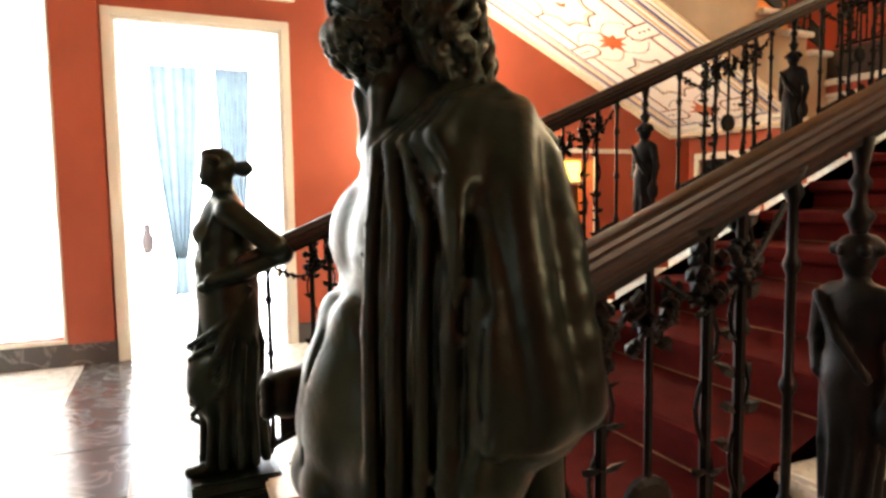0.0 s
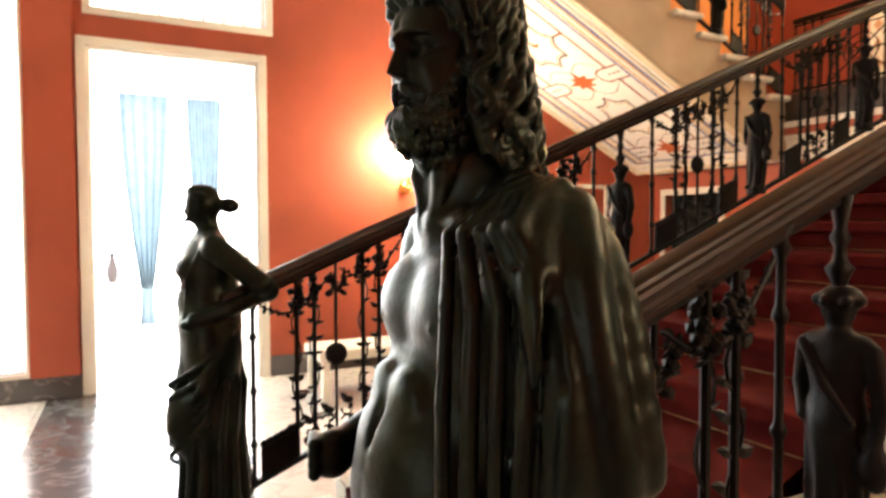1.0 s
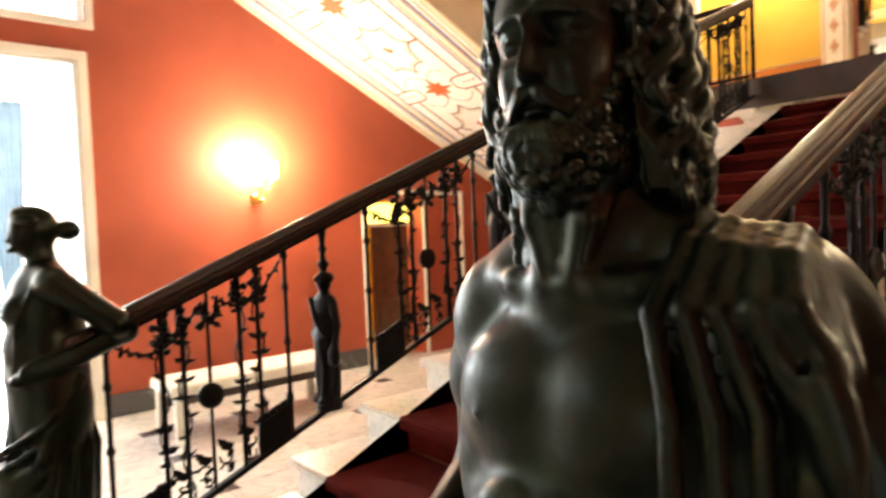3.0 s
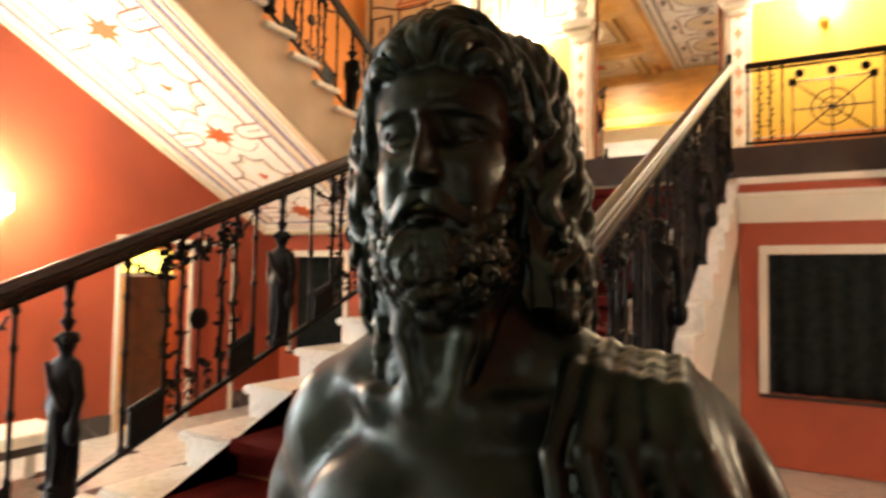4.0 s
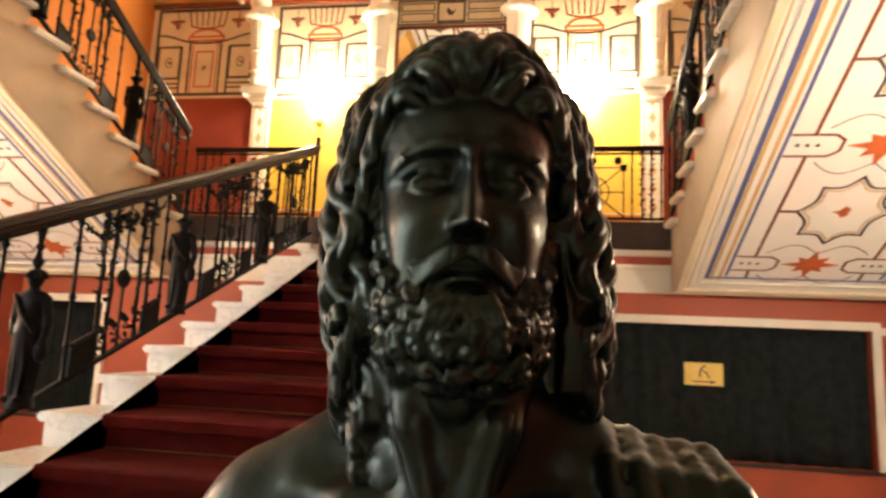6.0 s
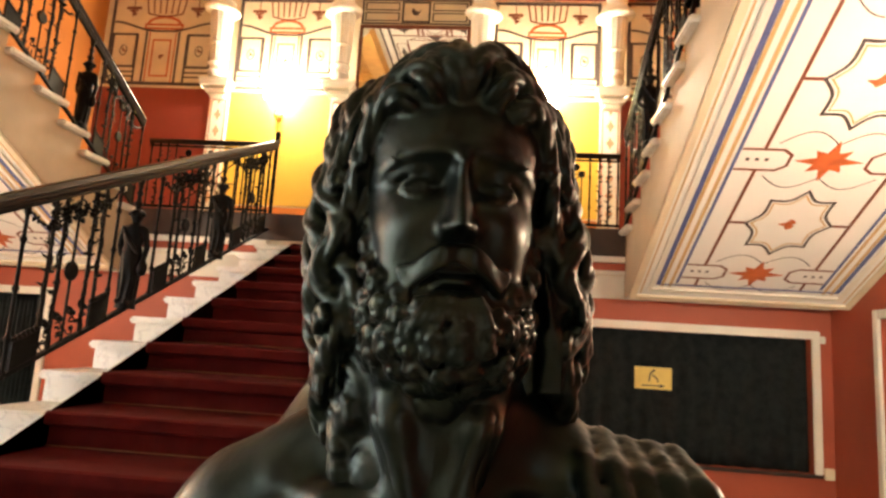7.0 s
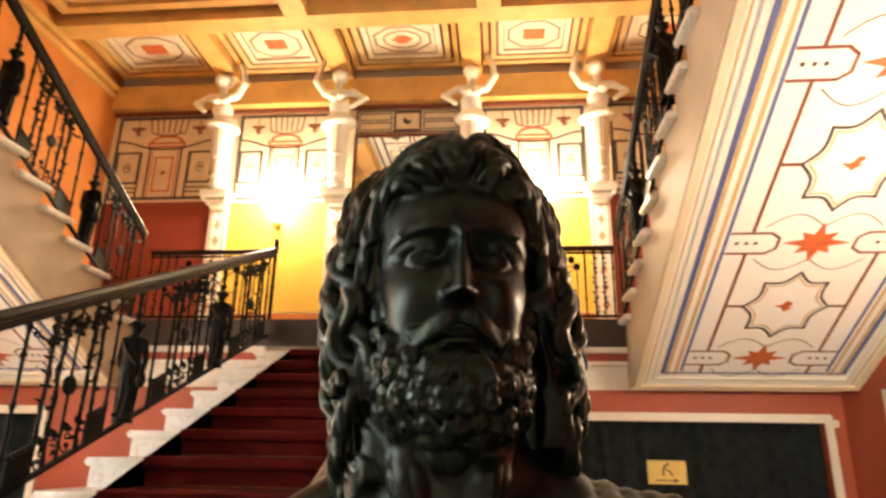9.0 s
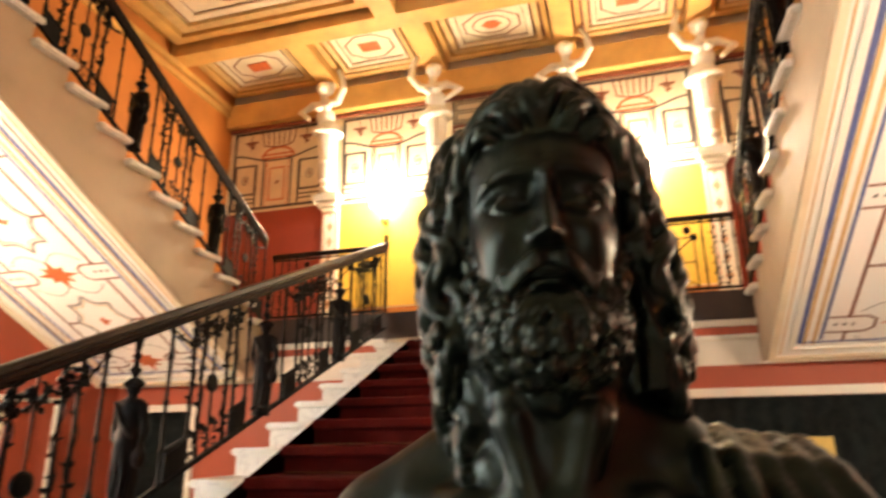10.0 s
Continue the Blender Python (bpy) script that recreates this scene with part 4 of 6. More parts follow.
def leaf(bm, at, d, size):
    """A small bent iron leaf with thickness."""
    d = Vector(d).normalized()
    s = d.orthogonal().normalized() * size * 0.42
    n = d.cross(s).normalized() * size * 0.10
    at = Vector(at)
    rim = [at, at + d * size * 0.25 + s * 0.75 + n, at + d * size * 0.60 + s * 0.70 + n * 1.5, at + d * size + n * 2, at + d * size * 0.60 - s * 0.70 + n * 1.5, at + d * size * 0.25 - s * 0.75 + n]
    vs = [bm.verts.new(p) for p in rim]
    hi, lo = bm.verts.new(at + d * size * 0.5 + n * 2.4), bm.verts.new(at + d * size * 0.5 - n * 0.4)
    for q in range(6):
        bm.faces.new((vs[q], vs[(q + 1) % 6], hi))
        bm.faces.new((vs[(q + 1) % 6], vs[q], lo))


def plain_baluster(h):
    bm = bmesh.new()
    prof = [(0.017, 0), (0.017, 0.03), (0.010, 0.04)]
    for z in (0.22, 0.5, 0.78):
        prof += [(0.0095, h * z - 0.02), (0.015, h * z - 0.008), (0.017, h * z), (0.015, h * z + 0.008), (0.0095, h * z + 0.02)]
    prof += [(0.0095, h - 0.07), (0.020, h - 0.05), (0.012, h - 0.03), (0.024, h)]
    return lathe(bm, prof, sides=8)


def vine_baluster(h, seed):
    r = random.Random(seed)
    bm = tube(bmesh.new(), [(0, 0, 0), (0, 0, h)], 0.0105, 6)
    n = 26
    tube(bm, [(0.004 * math.cos(q), 0.022 * math.sin(q * 0.75), h * q / n) for q in range(n + 1)], 0.0045, 5)
    for q in range(1, 12):
        z = h * (q + 0.3 * r.random()) / 12
        for sgn in (-1, 1):
            if r.random() < 0.75:
                leaf(bm, (0, 0, z), (r.uniform(-0.4, 0.4), sgn, r.uniform(0.1, 0.9)), r.uniform(0.03, 0.05))
    for q in range(14):
        ball(bm, (r.uniform(-0.016, 0.016), r.uniform(-0.028, 0.028), h * 0.86 + r.uniform(-0.05, 0.05)), r.uniform(0.012, 0.019))
    return bm


def disc_baluster(h):
    bm = tube(bmesh.new(), [(0, 0, 0.0), (0, 0, h)], 0.0075, 6)
    prof = [(0.004, -0.012), (0.040, -0.012), (0.052, -0.005), (0.052, 0.005), (0.040, 0.012), (0.004, 0.012)]
    disc = lathe(bmesh.new(), prof, sides=18)
    bmesh.ops.rotate(disc, verts=disc.verts, matrix=Euler((0, radians(90), 0)).to_matrix())
    bmesh.ops.translate(disc, verts=disc.verts, vec=(0, 0, h * 0.46))
    me = bpy.data.meshes.new("tmp")
    disc.to_mesh(me)
    bm.from_mesh(me)
    disc.free()
    bpy.data.meshes.remove(me)
    r = random.Random(3)
    for q in range(18):
        ball(bm, (r.uniform(-0.014, 0.014), r.uniform(-0.045, 0.045), h * 0.83 + r.uniform(-0.04, 0.04)), r.uniform(0.009, 0.015))
    for q in range(16):
        a = 6.28 * q / 8
        leaf(bm, (0, 0.02 * math.cos(2.1 * q), h * 0.83 + 0.03 * math.sin(3.7 * q)), (r.uniform(-0.5, 0.5), math.cos(a), math.sin(a)), r.uniform(0.03, 0.055))
    return bm


def swag(length, slope, drop=0.10):
    """A garland hanging between two balusters."""
    r = random.Random(9)
    bm = bmesh.new()
    n = 14
    pts = [(0, length * q / n, slope * length * q / n - drop * math.sin(math.pi * q / n)) for q in range(n + 1)]
    tube(bm, pts, 0.006, 5)
    for p in pts[1:-1]:
        for _ in range(2):
            leaf(bm, p, (r.uniform(-0.3, 0.3), r.uniform(-1, 1), r.uniform(-1, 1)), r.uniform(0.02, 0.034))
    return bm


def figurine_mesh(h):
    """A small standing figure on a ball foot, as one plain mesh."""
    f = Field((-0.10, -0.13, -0.01), (0.10, 0.13, h + 0.02), 0.0062)
    q = h / 0.76
    f.egg((0, 0, 0.695 * q), (0.036, 0.034, 0.045), 0.008)
    f.egg((0.006, 0, 0.722 * q), (0.042, 0.042, 0.026), 0.008)
    for a in range(7):
        f.egg((0.038 * math.cos(a - 1.0), 0.040 * math.sin(a - 1.0), 0.712 * q), (0.013, 0.013, 0.014), 0.004)
    f.rod((0, 0, 0.60 * q), (0, 0, 0.67 * q), 0.020, None, 0.010)
    f.rod((0, -0.050, 0.595 * q), (0, 0.050, 0.595 * q), 0.026, None, 0.016)
    f.egg((0, 0, 0.54 * q), (0.046, 0.064, 0.080), 0.02)
    f.egg((0, 0, 0.40 * q), (0.048, 0.062, 0.10), 0.02)
    # arms, one folded on the hip, and a robe in folds to the feet
    f.chain([(0, 0.070, 0.585 * q), (0.012, 0.090, 0.47 * q), (-0.030, 0.055, 0.40 * q)], 0.021, 0.015, 0.006)
    f.chain([(0, -0.070, 0.585 * q), (0.008, -0.086, 0.46 * q), (-0.012, -0.084, 0.34 * q)], 0.021, 0.014, 0.006)
    f.egg((-0.014, -0.086, 0.30 * q), (0.026, 0.030, 0.050), 0.008)
    f.rod((0, 0, 0.38 * q), (0, 0, 0.09 * q), 0.056, 0.046, 0.014)
    for a in range(9):
        t = 6.283 * a / 9
        f.chain([(0.046 * math.cos(t), 0.056 * math.sin(t), 0.40 * q), (0.050 * math.cos(t + 0.3), 0.056 * math.sin(t + 0.3), 0.22 * q), (0.046 * math.cos(t + 0.1), 0.048 * math.sin(t + 0.1), 0.07 * q)], 0.008, 0.010, 0.005)
    f.chain([(-0.045, 0.05, 0.60 * q), (-0.055, 0.0, 0.50 * q), (-0.050, -0.06, 0.41 * q)], 0.011, 0.010, 0.006)
    for s in (-1, 1):
        f.egg((-0.035, s * 0.028, 0.045 * q), (0.036, 0.018, 0.016), 0.008)
    f.rod((0, 0, 0.0), (0, 0, 0.03 * q), 0.060, 0.056, 0.006)
    return join_fields("figurine", [f], IRON)


RAIL_H = 0.93
FIG_H = 0.62
FIG = figurine_mesh(FIG_H)
POST_MESH = mesh_of(plain_baluster(RAIL_H - 0.09), "baluster", IRON, True)
VINES = [mesh_of(vine_baluster(RAIL_H - 0.07, k), "vine_baluster", IRON) for k in (1, 2, 3)]
DISC = mesh_of(disc_baluster(RAIL_H - 0.07), "disc_baluster", IRON)


def hang(name, data, at, parent, rot=None):
    ob = new(name, data)
    ob.parent = parent
    ob.location = at
    if rot:
        ob.rotation_euler = rot
    return ob


def scroll_panel(length, slope, seed, solid):
    """Pierced scrollwork standing on the sloping bottom bar."""
    r = random.Random(seed)
    bm = bmesh.new()
    if solid:
        box(bm, -0.008, 0.008, 0, length, 0.0, 0.13)
        bmesh.ops.transform(bm, verts=bm.verts, matrix=Matrix(((1, 0, 0, 0), (0, 1, 0, 0), (0, slope, 1, 0), (0, 0, 0, 1))))
        for q in range(6):
            y = length * (q + 0.5) / 6
            ball(bm, (0, y, 0.14 + slope * y), 0.016, 0.022, 0.02)
        return bm
    n = max(2, int(length / 0.085))
    for q in range(n):
        y = length * (q + 0.5) / n
        for lvl in (0.035, 0.085):
            ph, sg = r.random() * 6, r.choice((-1, 1))
            tube(bm, [(0, y + (0.036 - 0.0045 * j) * math.cos(ph + sg * j * 0.75), lvl + slope * y + (0.032 - 0.0042 * j) * math.sin(ph + sg * j * 0.75)) for j in range(8)], 0.0048, 5)
            leaf(bm, (0, y, lvl + slope * y), (0, r.uniform(-1, 1), r.uniform(0, 1)), 0.04)
    for q in range(4):
        y = length * (q + 0.5) / 4
        ball(bm, (0, y, 0.13 + slope * y), 0.015, 0.03, 0.02)
        leaf(bm, (0, y, 0.12 + slope * y), (0, -1, 1), 0.06)
    return bm


def railing(x, y0, z0, length, slope, sgn, label, first=0):
    """A wrought-iron railing of repeating bays; z0 is the foot line at y0, sgn the way it runs along y."""
    rail = thing("stair_railing", label, "railing", "stair railings")
    foot = lambda d: z0 + slope * d
    path = [(x, y0 + sgn * d, foot(d) + RAIL_H) for d in np.linspace(0, length, 12)]
    part("handrail", handrail(bmesh.new(), path), RAILWOOD, rail, "polished dark wooden handrail")
    bm = bmesh.new()
    prism(bm, [(y0, foot(0) + 0.02), (y0 + sgn * length, foot(length) + 0.02), (y0 + sgn * length, foot(length) + 0.045), (y0, foot(0) + 0.045)], "x", x - 0.014, x + 0.014)
    part("bottom_bar", bm, IRON, rail)
    bm = bmesh.new()
    prism(bm, [(y0, foot(0) + RAIL_H - 0.10), (y0 + sgn * length, foot(length) + RAIL_H - 0.10), (y0 + sgn * length, foot(length) + RAIL_H - 0.085), (y0, foot(0) + RAIL_H - 0.085)], "x", x - 0.012, x + 0.012)
    part("top_bar", bm, IRON, rail)
    d, i = 0.0, first
    bay = 1.14
    off = ((0.0, "p"), (0.19, "v"), (0.27, "v"), (0.37, "d"), (0.50, "v"), (0.58, "v"), (0.71, "p"), (0.90, "f"))
    while d < length + 0.02:
        for o, kind in off:
            e = d + o
            if e > length + 0.01:
                continue
            at = (x, y0 + sgn * e, foot(e) + 0.02)
            if kind == "p":
                hang("baluster", POST_MESH, at, rail)
            elif kind == "v":
                hang("vine_baluster", VINES[i % 3], at, rail, (0, 0, radians(180 * (i % 2))))
            elif kind == "d":
                hang("disc_baluster", DISC, at, rail)
            else:
                hang("figurine", FIG, (x, y0 + sgn * e, foot(e) + 0.035), rail, (0, 0, radians(90)))
                stem = lathe(bmesh.new(), [(0.012, 0), (0.022, 0.012), (0.012, 0.03), (0.020, 0.055), (0.030, 0.075), (0.016, 0.09), (0.012, 0.12), (0.022, 0.14), (0.012, 0.16), (0.024, RAIL_H - 0.08 - FIG_H)], (x, y0 + sgn * e, foot(e) + FIG_H - 0.01), 8)
                part("figurine_stem", stem, IRON, rail, "", True)
            i += 1
        for a_, l_, solid in ((0.03, 0.16, True), (0.20, 0.36, False), (0.56, 0.16, True)):
            if d + a_ + l_ < length:
                e = d + a_
                bm = scroll_panel(l_, slope, i, solid)
                if sgn < 0:
                    bmesh.ops.scale(bm, verts=bm.verts, vec=(1, -1, 1))
                bmesh.ops.translate(bm, verts=bm.verts, vec=(x, y0 + sgn * e, foot(e) + 0.045))
                tagged(part("scrollwork", bm, IRON, rail), kind="stuff")
        for a_, l_ in ((0.03, 0.32), (0.39, 0.30)):
            if d + a_ + l_ < length:
                e = d + a_
                bm = swag(l_, slope)
                if sgn < 0:
                    bmesh.ops.scale(bm, verts=bm.verts, vec=(1, -1, 1))
                bmesh.ops.translate(bm, verts=bm.verts, vec=(x, y0 + sgn * e, foot(e) + RAIL_H - 0.13))
                tagged(part("garland", bm, IRON, rail), kind="stuff")
        d += bay
    return rail


MS = RISE / RUN
for s in (-1, 1):
    xr = -1.02 if s < 0 else 0.94
    r = railing(xr, 0.75, 0.255, YL - 0.75, MS, 1, "dark wrought-iron stair railing with vines and a wooden handrail")
    # scroll end of the handrail
    bm = handrail(bmesh.new(), [(xr, 0.62, 1.125), (xr, 0.68, 1.145), (xr, 0.755, 1.188)])
    part("handrail_end", bm, RAILWOOD, r, "", True)
    # newel on the landing
    bm = bmesh.new()
    lathe(bm, [(0.03, 0), (0.03, 0.05), (0.02, 0.08), (0.018, 0.5), (0.026, 0.52), (0.018, 0.54), (0.018, 0.90), (0.032, 0.93), (0.02, 0.97), (0.028, 1.0), (0.008, 1.03)], (xr, YL, ZL - 0.02), 10)
    part("newel", bm, IRON, r, "", True)
    railing(s * (SX0 - 0.03), YL - 0.12, ZL + 0.14, 5.0, SLOPE, -1, "dark wrought-iron railing of the upper flight", first=1)

# landing balustrades with a square trellis panel
for s in (-1, 1):
    rail = thing("landing_railing", "dark wrought-iron landing railing with a crossed panel", "railing", "landing railings")
    xa, xb = s * 1.06, s * (SX0 - 0.06)
    ya, zt = YL + 0.01, 3.41
    part("handrail", handrail(bmesh.new(), [(xa, ya, zt), ((xa + xb) / 2, ya, zt), (xb, ya, zt)], 0.05, 0.05), RAILWOOD, rail, "", True)
    bm = bmesh.new()
    x0, x1 = sorted((xa, xb))
    box(bm, x0, x1, ya - 0.01, ya + 0.01, 2.70, 2.725)
    box(bm, x0, x1, ya - 0.01, ya + 0.01, 3.33, 3.345)
    part("bar", bm, IRON, rail)
    L = x1 - x0
    hb = 0.655
    for q in (0.015, 0.085, 0.15, 0.22, 0.78, 0.85, 0.915, 0.985):
        bm = lathe(bmesh.new(), [(0.014, 0), (0.008, 0.03), (0.008, 0.15), (0.015, 0.17), (0.008, 0.19), (0.008, 0.45), (0.015, 0.47), (0.008, 0.49), (0.008, hb - 0.04), (0.018, hb)], (x0 + L * q, ya, 2.71), 8)
        part("baluster", bm, IRON, rail, "", True)
        if q in (0.085, 0.15, 0.85, 0.915):
            rr = random.Random(int(q * 1000))
            bm = bmesh.new()
            for j in range(12):
                leaf(bm, (x0 + L * q, ya, 2.74 + 0.048 * j), (rr.choice((-1, 1)), 0.2, 0.5), 0.045)
            part("vine", bm, IRON, rail)
    pa, pb, za, zb_ = x0 + L * 0.28, x0 + L * 0.72, 2.73, 3.20
    for a, b in (((pa, za), (pb, zb_)), ((pa, zb_), (pb, za)), ((pa, za), (pa, zb_)), ((pb, za), (pb, zb_)), ((pa, zb_), (pb, zb_)), (((pa + pb) / 2, za), ((pa + pb) / 2, zb_)), ((pa, (za + zb_) / 2), (pb, (za + zb_) / 2))):
        part("trellis_bar", tube(bmesh.new(), [(a[0], ya, a[1]), (b[0], ya, b[1])], 0.007, 5), IRON, rail)
    bm = bmesh.new()
    cx_, cz_ = (pa + pb) / 2, (za + zb_) / 2
    for rad in (0.08, 0.15):
        tube(bm, [(cx_ + rad * math.cos(6.283 * j / 20), ya, cz_ + rad * math.sin(6.283 * j / 20)) for j in range(21)], 0.006, 5)
    lathe(bm, [(0.03, -0.01), (0.03, 0.01)], (cx_, ya, cz_), 10)
    for a, b in ((pa, zb_), (pb, zb_)):
        box(bm, a - 0.03, a + 0.03, ya - 0.012, ya + 0.012, b - 0.03, b + 0.03)
    part("rosette", bm, IRON, rail)
    for sx in (0.32, 0.5, 0.68):
        part("mask_ornament", ball(bmesh.new(), (x0 + L * sx, ya, 3.27), 0.035, 0.015, 0.04, 2), IRON, rail, "", True)

# ---- walls: paint above the flights, mouldings, baseboards ----
for s in (-1, 1):
    bm = bmesh.new()
    a, b = sorted((s * (XW + 0.002), s * (XW - 0.006)))
    prism(bm, [(YL, ZL), (YB, ZL), (YB, ZC), (YG, ZC), (YG, ZG)], "x", a, b)
    struct("upper_wall_paint", bm, ORANGE, "orange painted plaster above the side flight", "wall")
    bm = bmesh.new()
    a, b = sorted((s * XW, s * (XW - 0.05)))
    box(bm, a, b, YF, YB, ZC - 0.42, ZC - 0.34, 0.01)
    a, b = sorted((s * XW, s * (XW - 0.09)))
    box(bm, a, b, YF, YB, ZC - 0.30, ZC - 0.22, 0.015)
    struct("cornice_trim", bm, OCHRE, "ochre wall cornice", "trim")
bm = bmesh.new()
for y0, y1 in ((WIN[1] - 0.02, D1[0] - 0.07), (D1[1] + 0.08, 4.0), (5.5, YR), (YF, WIN[1] - 0.02)):
    box(bm, -XW, -XW + 0.03, y0, y1, 0, 0.19, 0.006)
struct("baseboard", bm, FLOORDARK, "dark marble baseboard", "baseboard")
bm = bmesh.new()
box(bm, XW - 0.03, XW, YF, D3[0] - 0.08, 0, 0.19, 0.006)
box(bm, XW - 0.03, XW, D3[1] + 0.08, YR, 0, 0.19, 0.006)
struct("baseboard", bm, FLOORDARK, "dark marble baseboard", "baseboard")
bm = bmesh.new()
box(bm, -XW, -XW + 0.07, WIN[1], D1[0] - 0.09, 0.19, 4.55, 0.01)
struct("pilaster_trim", bm, RED, "red wall pilaster beside the doorway", "trim")


def frame_trim(bm, axis_x, y0, y1, z0, z1, w, out, sill=False):
    """A door or window frame on a side wall, standing out by out."""
    xs = sorted((axis_x, axis_x + out))
    box(bm, *xs, y0 - w, y0, z0, z1 + w, 0.006)
    box(bm, *xs, y1, y1 + w, z0, z1 + w, 0.006)
    box(bm, *xs, y0, y1, z1, z1 + w, 0.006)
    if sill:
        box(bm, *xs, y0 - w, y1 + w, z0 - w, z0, 0.006)
    return bm


door1 = thing("door_1", "white framed doorway standing open to a bright salon", "door", "", "structure")
part("door_frame", frame_trim(bmesh.new(), -XW, D1[0], D1[1], 0, D1[2], 0.075, 0.035), WHITE, door1)
bm = bmesh.new()
box(bm, xo, -XW - 0.002, D1[0] - 0.0, D1[0] + 0.025, 0, D1[2])
box(bm, xo, -XW - 0.002, D1[1] - 0.025, D1[1], 0, D1[2])
box(bm, xo, -XW - 0.002, D1[0] + 0.025, D1[1] - 0.025, D1[2] - 0.025, D1[2])
part("door_lining", bm, WHITE, door1)
bm = one_box(xo - 0.62, xo + 0.01, D1[0] - 0.045, D1[0] - 0.005, 0.01, D1[2] - 0.03, bevel=0.006)
leaf_ = part("door_leaf", bm, WHITE, door1)
bm = bmesh.new()
tube(bm, [(xo - 0.56, D1[0] - 0.005, 1.03), (xo - 0.56, D1[0] + 0.045, 1.03), (xo - 0.46, D1[0] + 0.05, 1.03)], 0.01, 8)
part("door_handle", bm, BRASS, leaf_, "", True)

fan = thing("window_1", "white barred fanlight above the doorway", "window", "", "structure")
part("window_frame", frame_trim(bmesh.new(), -XW, FAN[0], FAN[1], FAN[2], FAN[3], 0.06, 0.03, True), WHITE, fan)
bm = bmesh.new()
for q in range(1, 8):
    y = FAN[0] + (FAN[1] - FAN[0]) * q / 8
    tube(bm, [(-XW - 0.1, y, FAN[2]), (-XW - 0.1, y, FAN[3])], 0.009, 6)
part("window_bar", bm, GREYLINE, fan)
bm = bmesh.new()
cy_ = (FAN[0] + FAN[1]) / 2
tube(bm, [(-XW - 0.08, cy_ + 0.52 * math.cos(math.pi * q / 20), FAN[2] + 0.95 - 0.52 * math.sin(math.pi * q / 20)) for q in range(21)], 0.016, 8)
part("fan_ring", bm, GOLD, fan)

win = thing("window_2", "tall window with a white sheer curtain", "window", "", "structure")
part("window_frame", frame_trim(bmesh.new(), -XW, WIN[0], WIN[1] - 0.03, WIN[2], WIN[3], 0.03, 0.03, True), WHITE, win)


def drape(y0, y1, x, z0, z1, waves, amp, pinch=0.0, axis="y", seed=1):
    """A hanging cloth in folds, with thickness."""
    r = random.Random(seed)
    bm = bmesh.new()
    n, rows_ = waves * 6, 8
    ph = [r.uniform(-0.5, 0.5) for _ in range(waves + 1)]
    grid_ = []
    for j in range(rows_ + 1):
        t = j / rows_
        row = []
        for i in range(n + 1):
            u = i / n
            mid = 0.5
            k = 1 - pinch * t ** 1.6
            p = y0 + (y1 - y0) * (mid + (u - mid) * k)
            o = amp * math.sin(2 * math.pi * u * waves + ph[min(int(u * waves), waves)]) * (0.7 + 0.5 * t)
            z = z1 + (z0 - z1) * t
            row.append(bm.verts.new((x + o, p, z) if axis == "y" else (p, x + o, z)))
        grid_.append(row)
    for r0, r1 in zip(grid_, grid_[1:]):
        for i in range(n):
            bm.faces.new((r0[i], r0[i + 1], r1[i + 1], r1[i]))
    bmesh.ops.solidify(bm, geom=bm.faces[:], thickness=0.004)
    return bm


SHEERWHITE = bpy.data.materials.new("white_sheer_cloth")
SHEERWHITE.use_nodes = True
nt = SHEERWHITE.node_tree
tr, df, mx_ = nt.nodes.new("ShaderNodeBsdfTranslucent"), nt.nodes.new("ShaderNodeBsdfDiffuse"), nt.nodes.new("ShaderNodeMixShader")
wv = nt.nodes.new("ShaderNodeTexNoise")
wv.inputs["Scale"].default_value = 90
tr.inputs[0].default_value, df.inputs[0].default_value = (0.9, 0.88, 0.82, 1), (0.85, 0.84, 0.8, 1)
mx_.inputs[0].default_value = 0.4
nt.links.new(tr.outputs[0], mx_.inputs[1])
nt.links.new(df.outputs[0], mx_.inputs[2])
nt.links.new(mx_.outputs[0], nt.nodes["Material Output"].inputs[0])
cur = thing("sheer_curtain", "white sheer curtain hanging before the tall window", "curtain")
part("cloth", drape(WIN[0], WIN[1] - 0.03, -XW - 0.12, WIN[2], WIN[3], 9, 0.02, seed=4), SHEERWHITE, cur, "", True)

# salon behind the doorway, and daylight outside
struct("salon_floor", one_box(-9.2, xo, -2.4, 3.4, -0.12, -0.004), FLOORWHITE, "pale marble floor of the salon", "floor")
bm = bmesh.new()
box(bm, -9.4, xo, 3.4, 3.6, 0, 4.6)
box(bm, -9.4, xo, -2.6, -2.4, 0, 4.6)
struct("salon_wall", bm, WHITE, "white salon walls", "wall")
struct("salon_ceiling", one_box(-9.4, xo, -2.6, 3.6, 4.6, 4.7), WHITE, "white salon ceiling", "ceiling")
struct("backdrop", one_box(-9.6, -9.5, -2.6, 3.6, -0.1, 4.7), DAYGLOW, "bright overcast daylight outside the salon windows", "backdrop")
bm = bmesh.new()
for y0, y1 in ((-2.4, -0.6), (1.9, 3.4)):
    box(bm, -9.3, -9.1, y0, y1, 0, 4.6)
box(bm, -9.3, -9.1, -0.6, 1.9, 3.5, 4.6)
struct("salon_window_wall", bm, WHITE, "white window wall of the salon", "wall")
